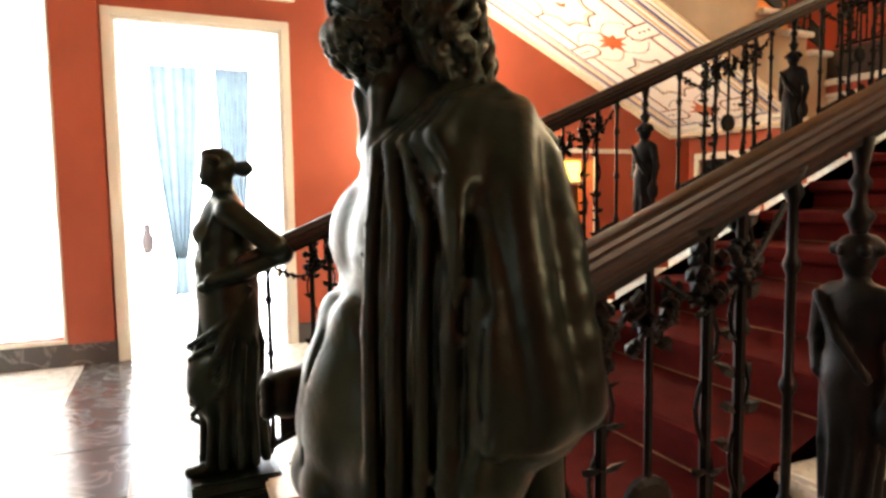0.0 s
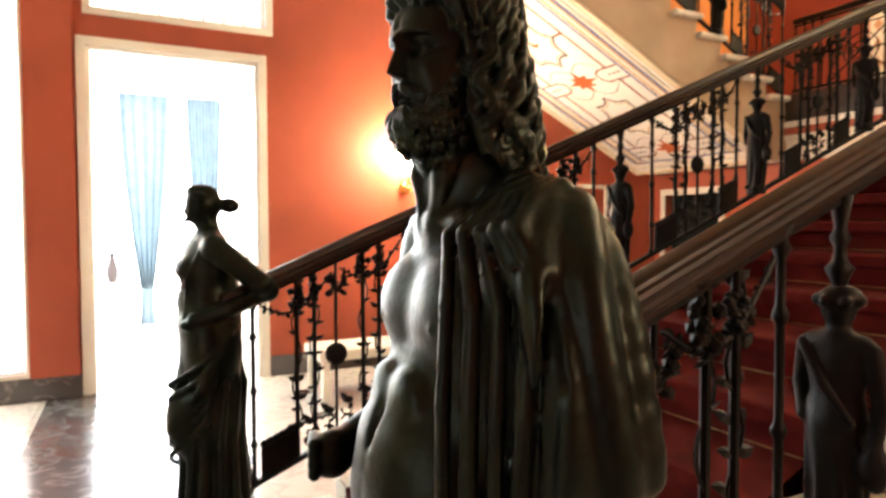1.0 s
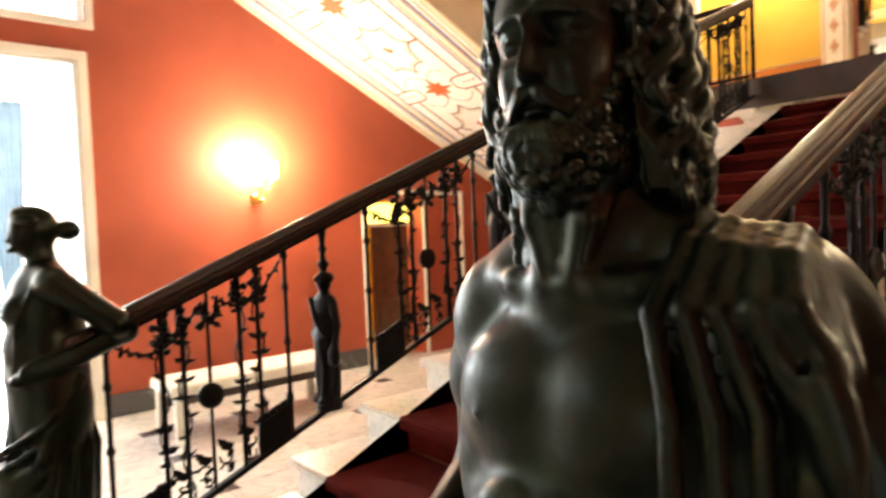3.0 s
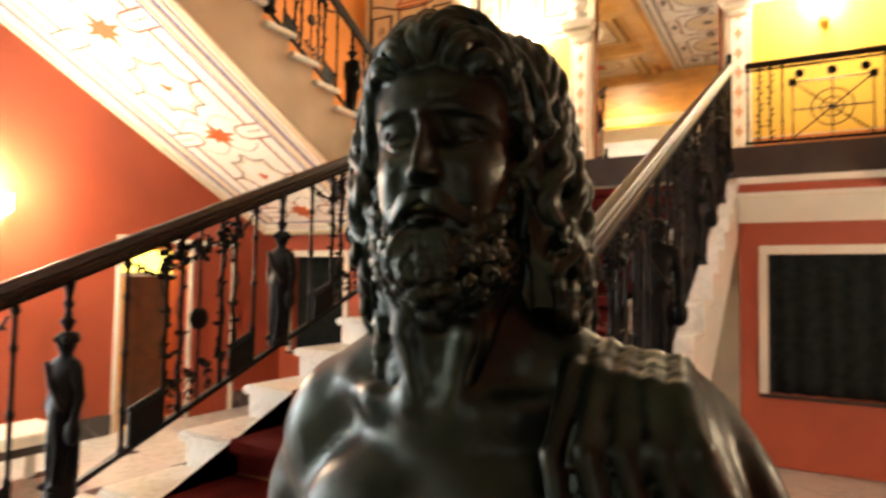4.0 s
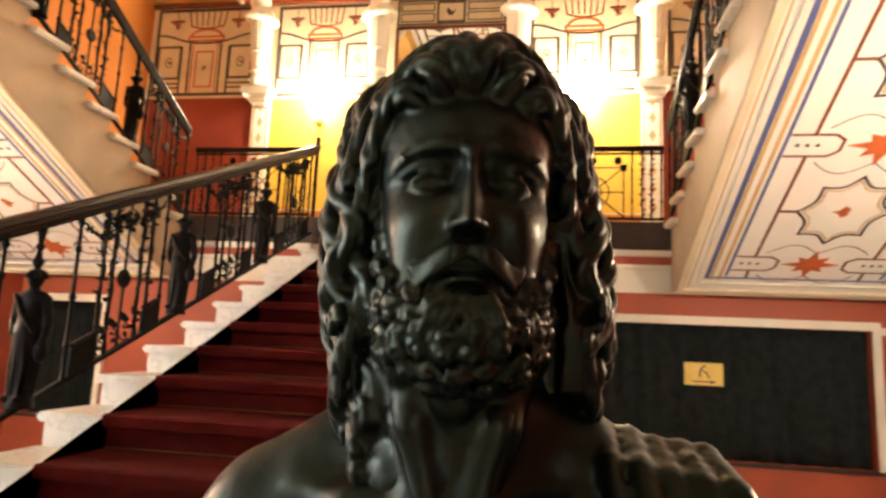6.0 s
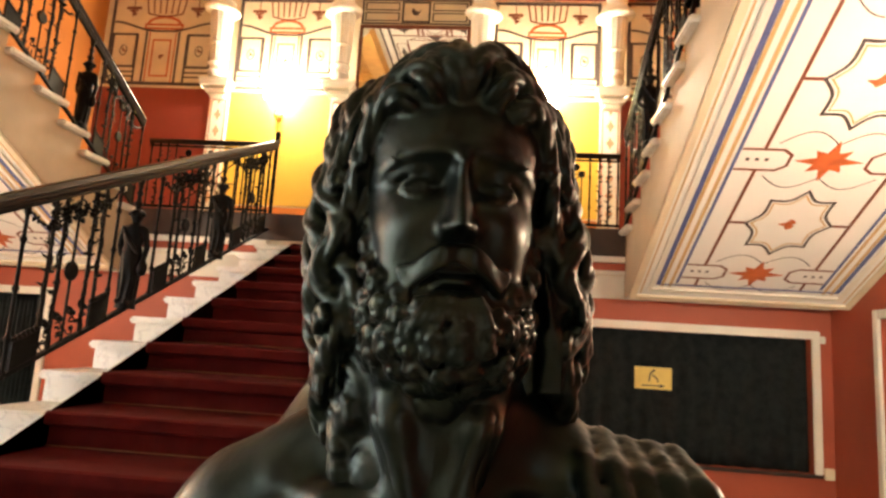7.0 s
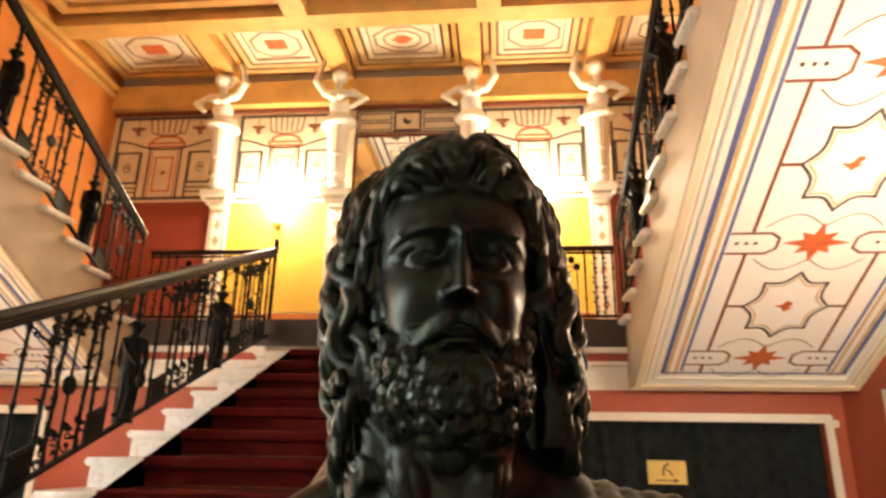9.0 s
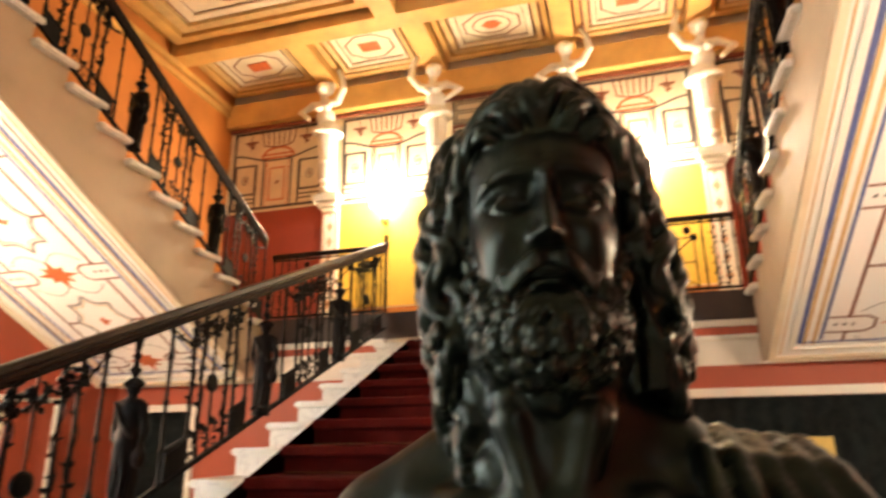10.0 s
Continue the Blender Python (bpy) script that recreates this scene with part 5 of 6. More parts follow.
for y0, y1, sd in ((0.16, 0.80, 2), (1.02, 1.50, 5)):
    c_ = thing("blue_curtain", "pale blue salon curtain tied towards its foot", "curtain", "salon curtains")
    part("cloth", drape(y0, y1, -8.0, 0.55, 3.25, 5, 0.035, 0.72, seed=sd), SHEER, c_, "", True)
    part("curtain_rod", tube(bmesh.new(), [(-8.0, y0 - 0.06, 3.27), (-8.0, y1 + 0.06, 3.27)], 0.014, 8), WHITE, c_)
    part("curtain_tail", drape((y0 + y1) / 2 - 0.08, (y0 + y1) / 2 + 0.08, -8.0, 0.02, 0.56, 2, 0.02, -0.4, seed=sd), SHEER, c_, "", True)
st_ = thing("rope_stanchion", "thin dark rope post on a round foot in the salon", "stanchion")
part("post", lathe(bmesh.new(), [(0.013, 0.02), (0.011, 0.9), (0.02, 0.93), (0.01, 0.96)], (-7.85, 0.725, 0), 10), GREYLINE, st_, "", True)
part("foot", lathe(bmesh.new(), [(0.15, -0.004), (0.15, 0.008), (0.03, 0.02)], (-7.85, 0.725, 0), 18), GREYLINE, st_)
st_ = thing("pedestal_vase", "small dark vase on a white pedestal in the salon", "vase")
part("pedestal", one_box(-8.45, -8.15, -0.12, 0.18, -0.004, 0.62, bevel=0.01), WHITE, st_)
part("vase", lathe(bmesh.new(), [(0.05, 0), (0.08, 0.08), (0.085, 0.2), (0.04, 0.34), (0.06, 0.42)], (-8.3, 0.04, 0.62), 14), GREYLINE, st_, "", True)
bm = one_box(-5.6, -5.5, WIN[0] - 1.0, WIN[1] + 0.3, -0.1, 4.5)
struct("backdrop", bm, DAYGLOW, "bright daylight outside the tall window", "backdrop")

# low doorway under the flight with a lit lobby behind
door2 = thing("door_2", "white framed low doorway with a brown door and amber transom", "door", "", "structure")
part("door_frame", frame_trim(bmesh.new(), -XW, 4.05, 5.42, 0, 1.84, 0.05, 0.03), WHITE, door2)
bm = bmesh.new()
box(bm, -XW, -XW + 0.03, D2[1] - 0.01, D2[1] + 0.035, 0, 1.80, 0.005)
part("door_mullion", bm, WHITE, door2)
bm = one_box(xo + 0.04, xo + 0.08, D2[0] + 0.20, D2[1] - 0.06, 0.0, 1.50)
dl = part("door_leaf", bm, DOORWOOD, door2, "dark brown panelled wooden door")
for z0, z1 in ((0.12, 0.66), (0.76, 1.40)):
    part("door_panel", one_box(xo + 0.075, xo + 0.092, D2[0] + 0.28, D2[1] - 0.14, z0, z1, bevel=0.008), DOORWOOD, dl)
# the pane emits amber itself, in place of lobby light shining through
part("transom_glass", one_box(xo + 0.05, xo + 0.06, D2[0] + 0.02, D2[1] - 0.02, 1.53, 1.76), AMBERGLOW, door2, "amber transom glass with a glow of its own")
part("transom_bar", one_box(xo + 0.03, xo + 0.09, D2[0], D2[1], 1.49, 1.53, bevel=0.005), WHITE, door2)
struct("lobby_floor", one_box(xo - 1.6, xo, 3.4, 5.6, -0.12, -0.004), FLOORWHITE, "pale lobby floor", "floor")
bm = bmesh.new()
box(bm, xo - 1.7, xo - 1.6, 3.4, 5.6, 0, 2.3)
box(bm, xo - 1.6, xo, 3.62, 3.7, 0, 2.3)
box(bm, xo - 1.6, xo, 5.5, 5.6, 0, 2.3)
box(bm, xo - 1.7, xo, 3.4, 5.6, 2.3, 2.4)
struct("lobby_wall", bm, YELLOW, "yellow lobby walls", "wall")
bulb_lamp("lobby_lamp", (xo - 0.7, 4.2, 1.9), 30, 0.1, (1.0, 0.72, 0.30))

door3 = thing("door_3", "white framed doorway with a closed brown door", "door", "", "structure")
part("door_frame", frame_trim(bmesh.new(), XW, D3[0], D3[1], 0, D3[2], 0.07, -0.03), WHITE, door3)
dl = part("door_leaf", one_box(XW + 0.08, XW + 0.12, D3[0], D3[1], 0.0, D3[2]), DOORWOOD, door3)
for z0, z1 in ((0.15, 0.85), (1.0, 1.75)):
    part("door_panel", one_box(XW + 0.065, XW + 0.082, D3[0] + 0.15, D3[1] - 0.15, z0, z1, bevel=0.008), DOORWOOD, dl)

# curtained openings below the landing
for s in (-1, 1):
    a, b = sorted((s * INNER[s], s * CU[1]))
    op = thing("opening_frame", "white frame of a curtained opening below the landing", "frame", "curtained openings", "structure")
    for name, bx in (("frame_top", (a - 0.07, b + 0.07, YR - 0.03, YR + 0.02, CU[3], CU[3] + 0.075)), ("frame_side", (a - 0.07, a, YR - 0.03, YR + 0.02, CU[2], CU[3])), ("frame_side", (b, b + 0.07, YR - 0.03, YR + 0.02, CU[2], CU[3]))):
        part(name, one_box(*bx, bevel=0.008), WHITE, op)
    part("frame_sill", one_box(a - 0.07, b + 0.07, YR - 0.035, YR + 0.02, CU[2] - 0.03, CU[2], bevel=0.006), FASCIA, op)
    c_ = thing("dark_curtain", "blue-black curtain hanging in folds in a white frame", "curtain", "dark curtains")
    part("cloth", drape(a, b, YR + 0.10, CU[2] - 0.02, CU[3] + 0.02, 17, 0.022, 0.0, "x", 7 + s), CURTAIN, c_, "", True)
    struct("recess_wall", one_box(a - 0.2, b + 0.2, YR + 0.26, YR + 0.3, 0, 2.24), FASCIA, "dark wall behind the curtain", "wall")

sign = thing("direction_sign", "yellow sign with a dark pictogram and arrow on the curtain", "sign")
ys = YR + 0.062
part("plate", one_box(2.535, 2.870, ys, ys + 0.006, 1.235, 1.435, bevel=0.002), SIGNPAPER, sign)
m_ = Matrix(((1, 0, 0, 0), (0, 0, -1, ys), (0, 1, 0, 0), (0, 0, 0, 1)))
bm = bmesh.new()
part("arrow", plates(bm, m_, [(2.60, 1.272), (2.60, 1.262), (2.76, 1.262), (2.76, 1.250), (2.81, 1.267), (2.76, 1.284), (2.76, 1.272)]), GREYLINE, sign)
bm = bmesh.new()
band(bm, m_, [(2.665, 1.305), (2.675, 1.375), (2.70, 1.40)], 0.014, 0.003, False)
band(bm, m_, [(2.69, 1.365), (2.735, 1.335), (2.745, 1.30)], 0.012, 0.003, False)
plates(bm, m_, rect(2.70, 2.72, 1.395, 1.415))
part("pictogram", bm, GREYLINE, sign)
bx = thing("wall_sensor", "small white plastic box on the red wall", "sensor")
part("case", one_box(4.135, 4.185, YR - 0.03, YR, 1.735, 1.80, bevel=0.006), WHITE, bx)
bx = thing("wall_socket", "small pale socket box low on the red wall", "socket")
part("case", one_box(4.15, 4.235, YR - 0.025, YR, 0.56, 0.66, bevel=0.006), CREAM, bx)

bench = thing("bench", "white low bench with straight legs beside the red wall", "bench")
part("seat", one_box(-3.60, -3.10, 1.60, 2.98, 0.33, 0.41, bevel=0.012), WHITE, bench)
for x in (-3.56, -3.14):
    for y in (1.66, 2.92):
        part("leg", one_box(x - 0.03, x + 0.03, y - 0.03, y + 0.03, -0.0, 0.335, bevel=0.006), WHITE, bench)
part("apron", one_box(-3.55, -3.15, 1.70, 2.88, 0.26, 0.33), FASCIA, bench)

# ---- back wall above the landing ----
BWF = Matrix(((1, 0, 0, 0), (0, 0, -1, YB), (0, 1, 0, 0), (0, 0, 0, 1)))
COLS = (-2.50, -0.89, 0.90, 2.52)
PANELWHITE = mat("painted_panel_ground", (0.74, 0.64, 0.46), 0.6, 0, 0.85, 3, 80, 0.05)
PINK = mat("painted_panel_rose", (0.60, 0.34, 0.20), 0.6, 0, 0.8, 4, 80, 0.05)


def wall_panel(name, x0, x1, z0, z1, material, label, y=0.012):
    return struct(name, one_box(x0, x1, YB - y, YB - 0.001, z0, z1), material, label, "panel")


def painted_field(x0, x1, z0, z1, seed, south=False):
    """Painted architecture in thin lines on a pale ground."""
    p = thing("painted_panel", "pale wall panel painted with brown and red ornament", "panel", "painted wall panels", "structure")
    if south:
        part("ground", one_box(x0, x1, YF + 0.001, YF + 0.012, z0, z1), PANELWHITE, p)
        m = Matrix(((1, 0, 0, 0), (0, 0, 1, YF + 0.012), (0, 1, 0, 0), (0, 0, 0, 1)))
    else:
        part("ground", one_box(x0, x1, YB - 0.012, YB - 0.001, z0, z1), PANELWHITE, p)
        m = BWF @ Matrix.Translation((0, 0, 0.012))
    w, h = x1 - x0, z1 - z0
    U = lambda u: x0 + w * u
    V = lambda v: z0 + h * v
    bm = bmesh.new()
    band(bm, m, rect(U(0.02), U(0.98), V(0.015), V(0.985)), 0.045)
    for u in (0.27, 0.35, 0.65, 0.73):
        band(bm, m, [(U(u), V(0.03)), (U(u), V(0.60 if 0.3 < u < 0.7 else 0.56))], 0.032, 0.0032, False)
    for u0, u1 in ((0.045, 0.26), (0.74, 0.955)):
        band(bm, m, rect(U(u0), U(u1), V(0.20), V(0.56)), 0.034, 0.0034)
        for v in (0.09, 0.14):
            band(bm, m, [(U(u0), V(v)), (U(u1), V(v))], 0.024, 0.0034, False)
        um = (u0 + u1) / 2
        band(bm, m, [(U(um) + 0.05 * math.cos(t), V(0.38) + 0.07 * math.sin(t)) for t in [6.283 * q / 14 for q in range(14)]], 0.014, 0.0036)
    # hanging garland over the side fields
    band(bm, m, [(U(0.04 + 0.92 * q / 24), V(0.60 + 0.10 * abs(math.cos(math.pi * q / 24)) ** 3)) for q in range(25)], 0.030, 0.0040, False)
    part("painted_line", bm, GREYLINE, p)
    bm = bmesh.new()
    band(bm, m, rect(U(0.33), U(0.67), V(0.63), V(0.675)), 0.030, 0.0036)
    band(bm, m, [(U(0.5) + w * 0.15 * math.cos(t), V(0.675) + h * 0.085 * math.sin(t)) for t in [math.pi * q / 14 for q in range(15)]], 0.036, 0.0038, False)
    for u in (0.38, 0.62):
        band(bm, m, [(U(u), V(0.03)), (U(u), V(0.62))], 0.018, 0.0036, False)
    band(bm, m, rect(U(0.42), U(0.58), V(0.10), V(0.50)), 0.024, 0.0036)
    part("painted_arch", bm, STAR, p)
    bm = bmesh.new()
    for u, v, k in ((0.152, 0.38, 0.040), (0.848, 0.38, 0.040), (0.5, 0.32, 0.050), (0.2, 0.80, 0.055), (0.8, 0.80, 0.055)):
        plates(bm, m, [(U(u) + k * (0.6 + 0.4 * math.cos(3 * t)) * math.cos(t), V(v) + k * (0.6 + 0.4 * math.cos(3 * t + u * 9)) * math.sin(t)) for t in [6.283 * q / 12 for q in range(12)]], 0.0042)
    for u in (0.2, 0.8):
        band(bm, m, [(U(u), V(0.97)), (U(u), V(0.76))], 0.014, 0.004, False)
        band(bm, m, [(U(u - 0.07), V(0.86)), (U(u + 0.07), V(0.86))], 0.040, 0.004, False)
        band(bm, m, [(U(u - 0.04), V(0.83)), (U(u + 0.04), V(0.83))], 0.026, 0.004, False)
    for q in range(7):
        u = 0.34 + 0.32 * q / 6
        band(bm, m, [(U(u), V(0.80)), (U(0.5 + (u - 0.5) * 1.15), V(0.97))], 0.022, 0.004, False)
    band(bm, m, [(U(0.34 + 0.32 * q / 12), V(0.80 - 0.03 * math.sin(math.pi * q / 12))) for q in range(13)], 0.022, 0.0042, False)
    part("painted_emblem", bm, BROWNLINE, p)
    return p


for x0, x1 in ((-XW + 0.02, COLS[0] - 0.12), (COLS[3] + 0.12, XW - 0.02)):
    wall_panel("dado_panel", x0, x1, ZL, 4.66, DADO, "dark red painted wall panel of the landing")
    painted_field(x0 + 0.06, x1 - 0.03, 4.70, 5.97, int(x0 * 7))
for x0, x1 in ((COLS[0] + 0.13, COLS[1] - 0.13), (COLS[2] + 0.13, COLS[3] - 0.13)):
    wall_panel("yellow_panel", x0, x1, ZL + 0.62, 4.63, YELLOW, "bright yellow wall panel behind a sconce")
    wall_panel("orange_panel", x0, x1, ZL + 0.02, ZL + 0.60, ORANGE, "orange lower wall panel")
    painted_field(x0, x1, 4.67, 5.95, int(x0 * 5))
for x0, x1 in ((-4.1, -1.6), (-1.4, 1.4), (1.6, 4.1)):
    if x0 > -1.5 and x1 < 1.5:
        painted_field(x0, x1, ZG + 0.06, 6.36, int(x0 * 3), True)
    else:
        struct("yellow_panel", one_box(x0, x1, YF + 0.001, YF + 0.012, ZG + 0.06, 6.36), YELLOW, "bright yellow gallery wall panel behind a sconce", "panel")
mir = thing("wall_mirror", "tall mirror in a dark frame on the landing wall", "mirror")
part("mirror_glass", one_box(-0.68, 0.69, YB - 0.018, YB - 0.010, 2.62, 5.56), MIRROR, mir)
for bx_ in ((-0.72, -0.68, 2.60, 5.60), (0.69, 0.73, 2.60, 5.60), (-0.68, 0.69, 5.56, 5.60), (-0.68, 0.69, 2.58, 2.62)):
    part("mirror_frame", one_box(bx_[0], bx_[1], YB - 0.035, YB - 0.002, bx_[2], bx_[3], bevel=0.005), BROWNLINE, mir)
p = thing("painted_panel", "painted frieze panel with a small dark bird above the mirror", "panel", "painted wall panels", "structure")
part("ground", one_box(-0.72, 0.73, YB - 0.012, YB - 0.001, 5.61, 5.98), PANELWHITE, p)
bm = bmesh.new()
mm = BWF @ Matrix.Translation((0, 0, 0.012))
band(bm, mm, rect(-0.70, 0.71, 5.63, 5.96), 0.025)
band(bm, mm, rect(-0.17, 0.18, 5.66, 5.93), 0.03, 0.0035)
for u in (-0.44, 0.45):
    band(bm, mm, rect(u - 0.22, u + 0.22, 5.67, 5.78), 0.018, 0.0035)
    band(bm, mm, rect(u - 0.22, u + 0.22, 5.82, 5.92), 0.018, 0.0035)
part("painted_line", bm, GREYLINE, p)
part("painted_bird", plates(bmesh.new(), mm, [(-0.06, 5.80), (-0.03, 5.75), (0.03, 5.75), (0.07, 5.83), (0.03, 5.80), (0.0, 5.81), (-0.03, 5.85), (-0.05, 5.84)], 0.004), GREYLINE, p)
struct("architrave", one_box(-XW, XW, YB - 0.05, YB - 0.001, 5.99, 6.04), BROWNLINE, "dark line above the painted panels", "trim")
struct("frieze", one_box(-XW, XW, YB - 0.16, YB - 0.002, 6.05, 6.40), OCHRE, "ochre frieze below the ceiling", "trim")


def caryatid_mesh():
    """Half figure rising from a tapering shaft, one arm raised, as one plain mesh."""
    f = Field((-0.40, -0.46, -0.02), (0.40, 0.22, 2.02), 0.0125)
    f.rod((0, 0.02, 0.02), (0, -0.04, 0.95), 0.070, 0.115, 0.03)
    for z in (0.10, 0.22, 0.50, 0.78):
        f.egg((0, -0.02 - 0.03 * z, z), (0.10 + 0.02 * z, 0.105, 0.035), 0.02)
    for j in range(7):
        t = -2.8 + 2.5 * j / 6
        f.chain([(0.075 * math.cos(t), 0.01 + 0.08 * math.sin(t), 0.06), (0.11 * math.cos(t), -0.03 + 0.11 * math.sin(t), 0.92)], 0.016, 0.024, 0.008)
    # drapery roll about the hips
    f.chain([(0.15 * math.cos(t), -0.06 + 0.12 * math.sin(t), 0.99 + 0.03 * math.cos(t)) for t in [6.283 * q / 12 for q in range(13)]], 0.042, None, 0.02)
    f.egg((0, -0.07, 1.06), (0.145, 0.115, 0.11), 0.03)
    f.egg((0.01, -0.11, 1.24), (0.115, 0.095, 0.15), 0.03)
    for s in (-1, 1):
        f.egg((s * 0.058, -0.215, 1.335), (0.055, 0.05, 0.055), 0.018)
        f.egg((s * 0.145, -0.15, 1.44), (0.052, 0.05, 0.055), 0.02)
    f.rod((-0.10, -0.15, 1.43), (0.10, -0.15, 1.43), 0.055, None, 0.02)
    f.chain([(-0.16, -0.15, 1.45), (-0.25, -0.20, 1.60), (-0.22, -0.20, 1.80), (-0.16, -0.18, 1.98)], 0.045, 0.028, 0.012)
    f.chain([(0.16, -0.15, 1.44), (0.30, -0.16, 1.33), (0.17, -0.22, 1.16)], 0.044, 0.030, 0.012)
    f.rod((0, -0.16, 1.46), (0.005, -0.19, 1.58), 0.045, None, 0.018)
    f.egg((0.01, -0.225, 1.645), (0.066, 0.082, 0.095), 0.015)
    f.egg((0.01, -0.195, 1.690), (0.082, 0.085, 0.070), 0.015)
    f.egg((0.01, -0.115, 1.655), (0.045, 0.045, 0.045), 0.012)
    f.rod((0, -0.10, 1.72), (0, -0.06, 1.98), 0.075, 0.10, 0.03)
    return join_fields("caryatid", [f], WHITE)


CAR = caryatid_mesh()
CONSOLE = bmesh.new()
for z, w, d in ((0, 0.10, 0.10), (0.05, 0.14, 0.16), (0.12, 0.19, 0.22), (0.17, 0.20, 0.23)):
    box(CONSOLE, -w, w, -d, 0, z, z + 0.06, 0.012)
for s in (-1, 1):
    leaf(CONSOLE, (s * 0.12, -0.14, 0.08), (s, -0.5, 0.9), 0.14)
CONSOLE = mesh_of(CONSOLE, "console", WHITE)
for i, x in enumerate(COLS):
    col = thing("wall_pilaster", "white ornamented pilaster with a bracket on the landing wall", "pilaster", "landing pilasters", "structure")
    part("shaft", one_box(x - 0.125, x + 0.125, YB - 0.05, YB - 0.001, ZL, 4.56, bevel=0.006), WHITE, col)
    bm = bmesh.new()
    m = BWF @ Matrix.Translation((0, 0, 0.05))
    band(bm, m, rect(x - 0.095, x + 0.095, ZL + 0.06, 4.50), 0.012)
    part("painted_line", bm, STAR, col)
    bm = bmesh.new()
    for q in range(9):
        z = ZL + 0.25 + 0.22 * q
        plates(bm, m, [(x + 0.05 * math.cos(a) * (0.6 + 0.4 * math.cos(4 * a)), z + 0.08 * math.sin(a)) for a in [6.283 * j / 12 for j in range(12)]], 0.004)
    part("painted_leaf", bm, PINK, col)
    hang("console", CONSOLE, (x, YB - 0.05, 4.50), col)
    ob = new("caryatid", CAR)
    ob.location, ob.scale = (x, YB - 0.17, 4.72), (1.22 if i % 2 else -1.22, 1.2, 0.93)
    tagged(ob, "white plaster caryatid half figure holding up the ceiling", "statue", "caryatids")

# ---- coffered ceiling ----
bm = bmesh.new()
ZB = 6.40
box(bm, -XW, XW, 6.36, 6.62, ZB, ZC)
for x in COLS:
    box(bm, x - 0.13, x + 0.13, 6.62, YB, ZB, ZC)
for x in (-1.15, 1.15):
    box(bm, x - 0.14, x + 0.14, YG, 6.36, ZB, ZC)
for y in (4.1, 1.9):
    for x0, x1 in ((-XW, -1.29), (1.29, XW)):
        box(bm, x0, x1, y - 0.14, y + 0.14, ZB + 0.002, ZC)
box(bm, -XW, XW, -0.39, -0.11, ZB - 0.002, ZC)
struct("ceiling_beams", bm, OCHRE, "ochre painted ceiling beams", "ceiling")


def coffer(x0, x1, y0, y1, centre):
    """Nested raised frames with a painted middle, on the ceiling."""
    cx, cy = (x0 + x1) / 2, (y0 + y1) / 2
    hx, hy = (x1 - x0) / 2, (y1 - y0) / 2
    c = thing("ceiling_coffer", "gilded ceiling coffer with nested frames and a red middle", "coffer", "ceiling coffers", "structure")
    down = Matrix(((1, 0, 0, cx), (0, 1, 0, cy), (0, 0, -1, ZC), (0, 0, 0, 1)))
    for k, (f, dz, mt) in enumerate(((0.95, 0.10, OCHRE), (0.80, 0.07, GOLD), (0.66, 0.045, PANELWHITE))):
        bm = bmesh.new()
        o, i_ = rect(-hx * f, hx * f, -hy * f, hy * f), rect(-hx * (f - 0.09), hx * (f - 0.09), -hy * (f - 0.09), hy * (f - 0.09))
        vs = [[bm.verts.new(down @ Vector((*p, d))) for p in ring] for ring, d in ((o, 0), (o, dz), (i_, dz * 0.8), (i_, 0))]
        for r0, r1 in zip(vs, vs[1:]):
            for q in range(4):
                bm.faces.new((r0[q], r0[(q + 1) % 4], r1[(q + 1) % 4], r1[q]))
        part("frame", bm, mt, c)
    # shadow along each frame's outer edge, put in as flat brown bands
    bm = bmesh.new()
    for f, d in ((0.975, 0.004), (0.83, 0.004), (0.69, 0.004)):
        band(bm, down, rect(-hx * f, hx * f, -hy * f, hy * f), 0.040, d)
    part("shadow_line", bm, BROWNLINE, c)
    part("field", plates(bmesh.new(), down, rect(-hx * 0.57, hx * 0.57, -hy * 0.57, hy * 0.57), 0.006), PANELWHITE, c)
    g = 0.50
    oct_ = [(hx * g * math.cos(math.pi / 8 + a), hy * g * math.sin(math.pi / 8 + a)) for a in [math.pi * q / 4 for q in range(8)]]
    bm = band(bmesh.new(), down, [(u * 1.02, v * 1.02) for u, v in oct_], 0.025, 0.010)
    band(bm, down, rect(-hx * 0.57, hx * 0.57, -hy * 0.57, hy * 0.57), 0.022, 0.012)
    if centre == "round":
        band(bm, down, [(hx * 0.32 * math.cos(6.283 * q / 24), hy * 0.32 * math.sin(6.283 * q / 24)) for q in range(24)], 0.022, 0.011)
    part("painted_line", bm, BROWNLINE, c)
    if centre == "round":
        mid = [(hx * (0.15 + 0.03 * math.cos(6 * 6.283 * q / 24)) * math.cos(6.283 * q / 24), hy * 0.15 * math.sin(6.283 * q / 24)) for q in range(24)]
    else:
        mid = rect(-hx * 0.20, hx * 0.20, -hy * 0.18, hy * 0.18)
    part("middle", plates(bmesh.new(), down, mid, 0.014), STAR, c)


xs_ = [-XW, COLS[0], COLS[1], COLS[2], COLS[3], XW]
for i in range(5):
    a = xs_[i] + (0.13 if i else 0.10)
    b = xs_[i + 1] - (0.13 if i < 4 else 0.10)
    coffer(a, b, 6.64, YB - 0.17, "round" if i == 2 else "square")
for x0, x1 in ((-XW + 0.1, -1.29), (1.29, XW - 0.1)):
    coffer(x0, x1, 4.26, 6.34, "square")
    coffer(x0, x1, 2.06, 3.94, "square")
    coffer(x0, x1, -0.10, 1.74, "square")


